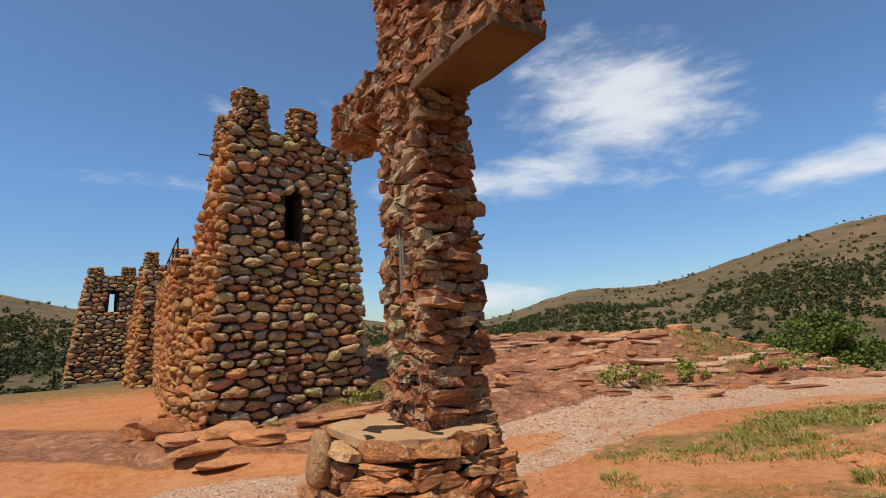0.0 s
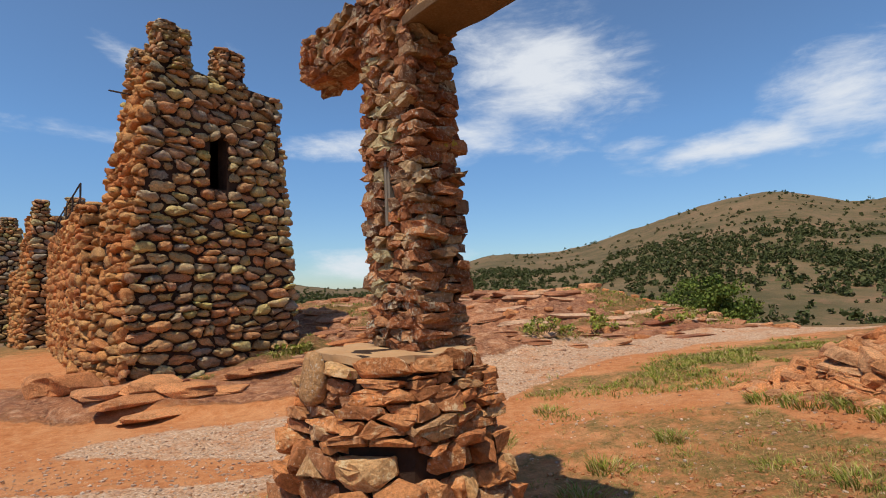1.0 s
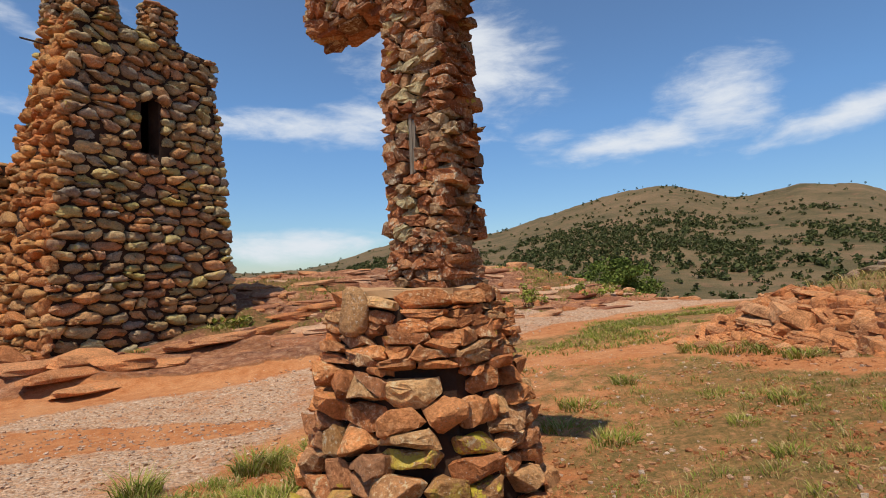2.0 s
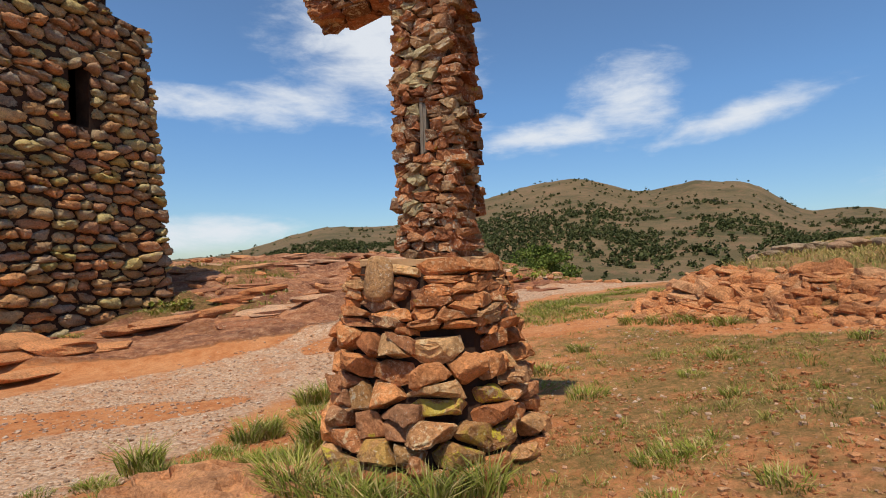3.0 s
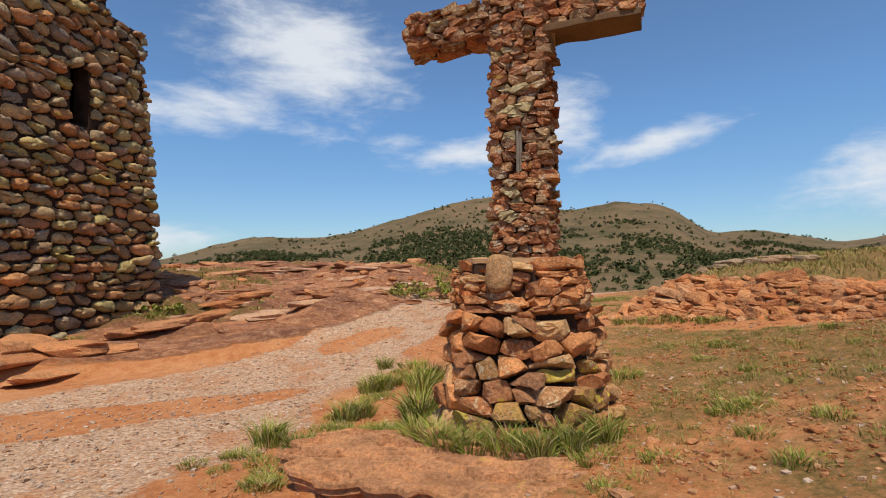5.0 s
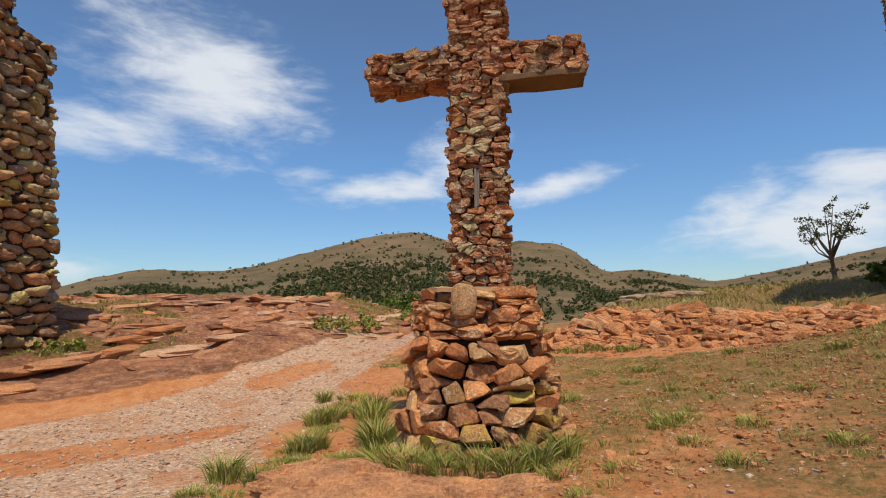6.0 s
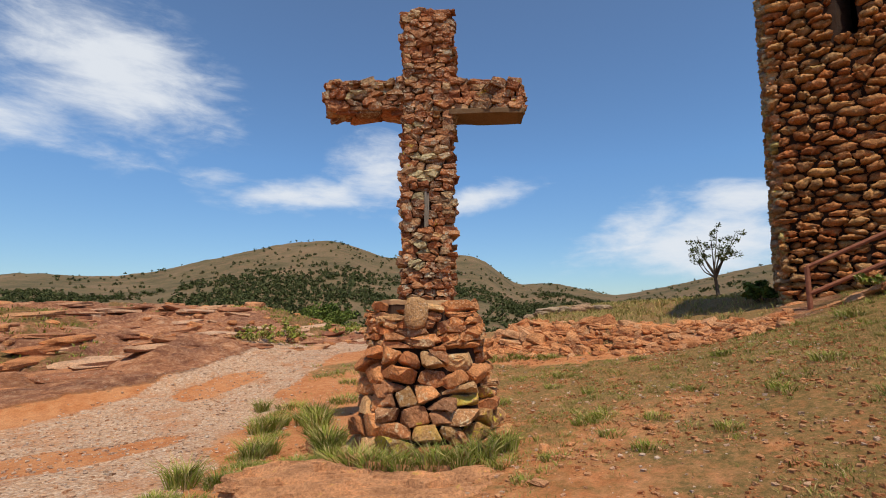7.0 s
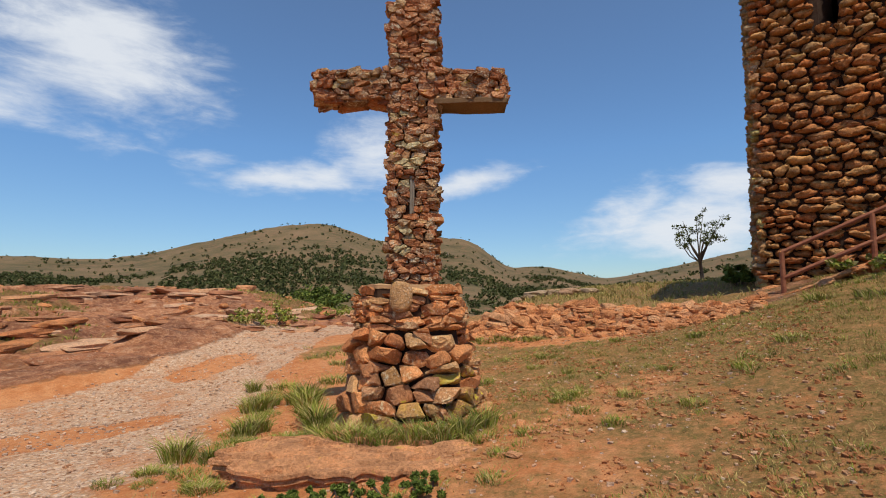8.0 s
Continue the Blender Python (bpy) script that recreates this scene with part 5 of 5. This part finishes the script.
def on_turf(rng, n):
    x, y = rng.uniform(-3.5, 7, n), rng.uniform(-3.5, 8, n)
    u = 0.55 * x - 0.835 * y
    bare = (np.hypot((x + 1.65) * 0.9, y - 3.15) < 1.0) | (along(x, y, STRIP_LINE) > 0) | (along(x, y, PATH_LINE) > 0.1) | (ledge(x, y) > 0.2)
    dense = 0.08 + 0.75 * step(u, -4.2, -0.8) * step(fbm(x * 0.9, y * 0.9, 4, 91), 0.34, 0.60) + 0.3 * step(u, 0.5, 2.5)
    return x, y, (rng.random(n) < dense) & ~bare


def on_plateau(rng, n):
    x, y = rng.uniform(6.2, 26, n), rng.uniform(-1, 9.5, n)
    return x, y, ledge(x, y) > 0.85


def on_meadow(rng, n):
    x, y = rng.uniform(2, 12, n), rng.uniform(6.5, 13.5, n)
    inside = np.maximum(along(x, y, MEADOW_LINE), np.where((y < 9) & (x < 5), 0.35, 0))
    return x, y, (inside > 0.6 * rng.random(n)) & (fbm(x * 0.8, y * 0.8, 3, 93) > 0.45) & (along(x, y, STRIP_LINE) < 0)


def on_mound(rng, n):
    x, y = rng.uniform(-3, 13, n), rng.uniform(13, 20, n)
    return x, y, (mound(x, y) > 0.05) & (fbm(x * 0.45, y * 0.45, 3, 77) > 0.57)


sward("green_sprigs", 900, on_turf, 0.085, 0.007, GRASS, "small green grass sprigs dotted over the slope", 75, 38, 0.085)
sward("thin_turf", 12000, on_turf, 0.065, 0.006, DRY_GRASS, "thin short olive and straw-dry turf on red earth", 71)
sward("plateau_grass", 1900, on_plateau, 0.19, 0.010, DRY_GRASS, "tall dry yellow grass above the ledge", 72)
sward("meadow_grass", 1500, on_meadow, 0.10, 0.009, GRASS, "patchy green grass between path and ledge", 73)
sward("mound_grass", 900, on_mound, 0.14, 0.010, GRASS, "grey-green grass in hollows of the rock mound", 74)


def leafy(rng, centres, count, size, squash=0.8):
    """Clumps of small leaves round the given centres: vertices and faces."""
    verts, faces = [], []
    for (cx, cy, cz, r) in centres:
        for _ in range(count):
            d = rng.normal(size=3)
            d /= np.linalg.norm(d)
            p = np.array((cx, cy, cz)) + d * r * rng.uniform(0.45, 1.08) * np.array((1, 1, squash))
            a, b = rng.normal(size=3), rng.normal(size=3)
            a /= np.linalg.norm(a)
            b = np.cross(a, b)
            b /= np.linalg.norm(b)
            s = size * rng.uniform(0.6, 1.3)
            k = len(verts)
            verts += [tuple(p - a * s), tuple(p + b * s * 0.5), tuple(p + a * s), tuple(p - b * s * 0.5)]
            faces.append((k, k + 1, k + 2, k + 3))
    return verts, faces


def bush(name, x, y, w, h, seed, label, count=26, leaf=0.12, clumps=22, material=BUSH_LEAF):
    rng = np.random.default_rng(seed)
    z = floor_z(x, y)
    ob = thing(name, Matrix.Translation((x, y, z)), label, "bush")
    tips = []
    bm = bmesh.new()
    for k in range(clumps):
        a, r = rng.uniform(0, 2 * math.pi), w / 2 * math.sqrt(rng.random())
        cz = h * rng.uniform(0.25, 0.9) * (1 - 0.5 * (2 * r / w) ** 2)
        tips.append((r * math.cos(a), r * math.sin(a), cz, h * rng.uniform(0.13, 0.24)))
        tube(bm, (x + 0.1 * r * math.cos(a), y + 0.1 * r * math.sin(a), z - 0.05), (x + tips[-1][0], y + tips[-1][1], z + cz), 0.02 * h / 2, 0.008, 5)
    part("trunk", bm, BARK, ob)
    v, f = leafy(rng, tips, count, leaf)
    me = bpy.data.meshes.new("crown")
    me.from_pydata([(p[0] + x, p[1] + y, p[2] + z) for p in v], [], f)
    me.materials.append(material)
    hang("crown", me, ob, Matrix())
    return ob


bush("juniper_bush", 19.0, 26.4, 5.0, 3.1, 81, "dense dark green bush standing beside the path", 170, 0.10, 64)
bush("low_bush", 6.2, 14.3, 1.6, 0.75, 82, "low grey-green shrub at the path edge", 40, 0.06, 16, GRASS)
bush("low_bush", 4.4, 13.2, 1.4, 0.6, 83, "low yellow-green shrub on the rock slope", 40, 0.05, 16, GRASS)
bush("low_bush", 9.2, 14.8, 1.8, 0.5, 84, "low olive shrub on the rock slope", 40, 0.06, 14, GRASS)
bush("low_bush", -2.2, 13.5, 1.0, 0.4, 85, "fresh green weeds at the tower foot", 46, 0.05, 12, GRASS)
bush("low_bush", 8.4, 0.75, 0.7, 0.5, 86, "dark green shrub in the tower's shade", 60, 0.06, 18, BUSH_LEAF)
bush("low_bush", 6.0, -1.6, 1.8, 0.35, 87, "creeping green weeds below the stair", 50, 0.06, 18, GRASS)
for k, (x, y) in enumerate(((-2.66, 2.82), (-2.45, 2.5), (-2.22, 2.26), (-2.0, 2.05), (-2.55, 2.62))):
    bush("low_bush", x, y, 0.42, 0.11, 190 + k, "low dark green weeds under the plate's broken edge", 110, 0.022, 12)
bush("low_bush", 5.6, -2.7, 1.8, 0.35, 88, "creeping green weeds below the stair", 50, 0.06, 18, GRASS)


def small_tree(x, y, h, seed):
    rng = np.random.default_rng(seed)
    z = floor_z(x, y)
    ob = thing("small_tree", Matrix.Translation((x, y, z)), "small open-crowned tree with a bent dark trunk", "tree")
    bm = bmesh.new()
    joints = [Vector((0, 0, -0.1)), Vector((0.03, 0.02, 0.2)) * h, Vector((-0.03, 0.03, 0.34)) * h]
    for a, b, r0, r1 in ((joints[0], joints[1], 0.026 * h, 0.02 * h), (joints[1], joints[2], 0.02 * h, 0.016 * h)):
        tube(bm, a, b, r0, r1, 8)
    part("trunk", bm, BARK, ob, "", Matrix.Translation((x, y, z)))
    tips = []
    bm = bmesh.new()
    for k in range(13):
        a = 2 * math.pi * k / 13 + rng.uniform(-0.3, 0.3)
        start = joints[1].lerp(joints[2], rng.uniform(0.3, 1.0))
        mid = start + Vector((math.cos(a) * 0.11 * h, math.sin(a) * 0.11 * h, rng.uniform(0.06, 0.28) * h))
        tip = mid + Vector((math.cos(a + rng.normal(0, 0.5)) * rng.uniform(0.05, 0.18) * h, math.sin(a) * 0.16 * h, rng.uniform(0.02, 0.36) * h))
        tube(bm, start, mid, 0.010 * h, 0.006 * h, 6)
        tube(bm, mid, tip, 0.006 * h, 0.002 * h, 5)
        for q in range(4):
            p = mid.lerp(tip, 0.3 + 0.25 * q) + Vector(rng.normal(0, 0.035 * h, 3))
            tips.append((p.x, p.y, p.z, rng.uniform(0.03, 0.075) * h))
    part("branchwork", bm, BARK, ob, "", Matrix.Translation((x, y, z)))
    v, f = leafy(rng, tips, 34, 0.014 * h)
    me = bpy.data.meshes.new("crown")
    me.from_pydata(v, [], f)
    me.materials.append(TREE_LEAF)
    hang("crown", me, ob, Matrix.Translation((x, y, z)))


small_tree(17.8, 2.7, 3.3, 91)


def hill_shrubs():
    """Junipers and oaks over the far slopes, in clumps and belts."""
    rng = np.random.default_rng(95)
    n = 90000
    az, r = np.radians(rng.uniform(-55, 105, n)), 66 + 369 * rng.random(n) ** 0.8
    x, y = r * np.sin(az), r * np.cos(az)
    clump = fbm(x * 0.03, y * 0.03, 4, 41) + 0.5 * (fbm(x * 0.12, y * 0.12, 3, 42) - 0.5)
    belt = np.exp(-((r - 170) / 90) ** 2)
    keep = rng.random(n) < np.clip((clump - 0.47 + 0.26 * belt) * 1.4, 0.03, 0.62) * (1 - 0.85 * step(r, 260, 340))
    x, y, r = x[keep], y[keep], r[keep]
    z = ground_height(x, y)
    count = len(x)
    per = 22
    size = rng.uniform(0.45, 1.35, count) * np.where(r < 110, 0.75, 1.0)
    out = rng.normal(size=(count, per, 3))
    out = out / np.linalg.norm(out, axis=2, keepdims=True) * rng.uniform(0.35, 1.0, (count, per, 1)) * np.array((1.0, 1.0, 0.85))
    at = np.column_stack((x, y, z + 0.55 * size))[:, None, :] + out * size[:, None, None]
    a, b = rng.normal(size=(count, per, 3)), rng.normal(size=(count, per, 3))
    a = a / np.linalg.norm(a, axis=2, keepdims=True) * 0.42 * size[:, None, None]
    b = b / np.linalg.norm(b, axis=2, keepdims=True) * 0.34 * size[:, None, None]
    corners = np.stack((at - a, at + b, at + a, at - b), axis=2).reshape(-1, 3)
    faces = np.arange(len(corners)).reshape(-1, 4).tolist()
    me = bpy.data.meshes.new("hill_shrubs")
    me.from_pydata(corners.tolist(), [], faces)
    me.materials.append(FAR_LEAF)
    return tagged(new("hill_shrubs", me), "dark green shrubs and small trees dotting the far hillside", "shrubs", kind="stuff")


hill_shrubs()
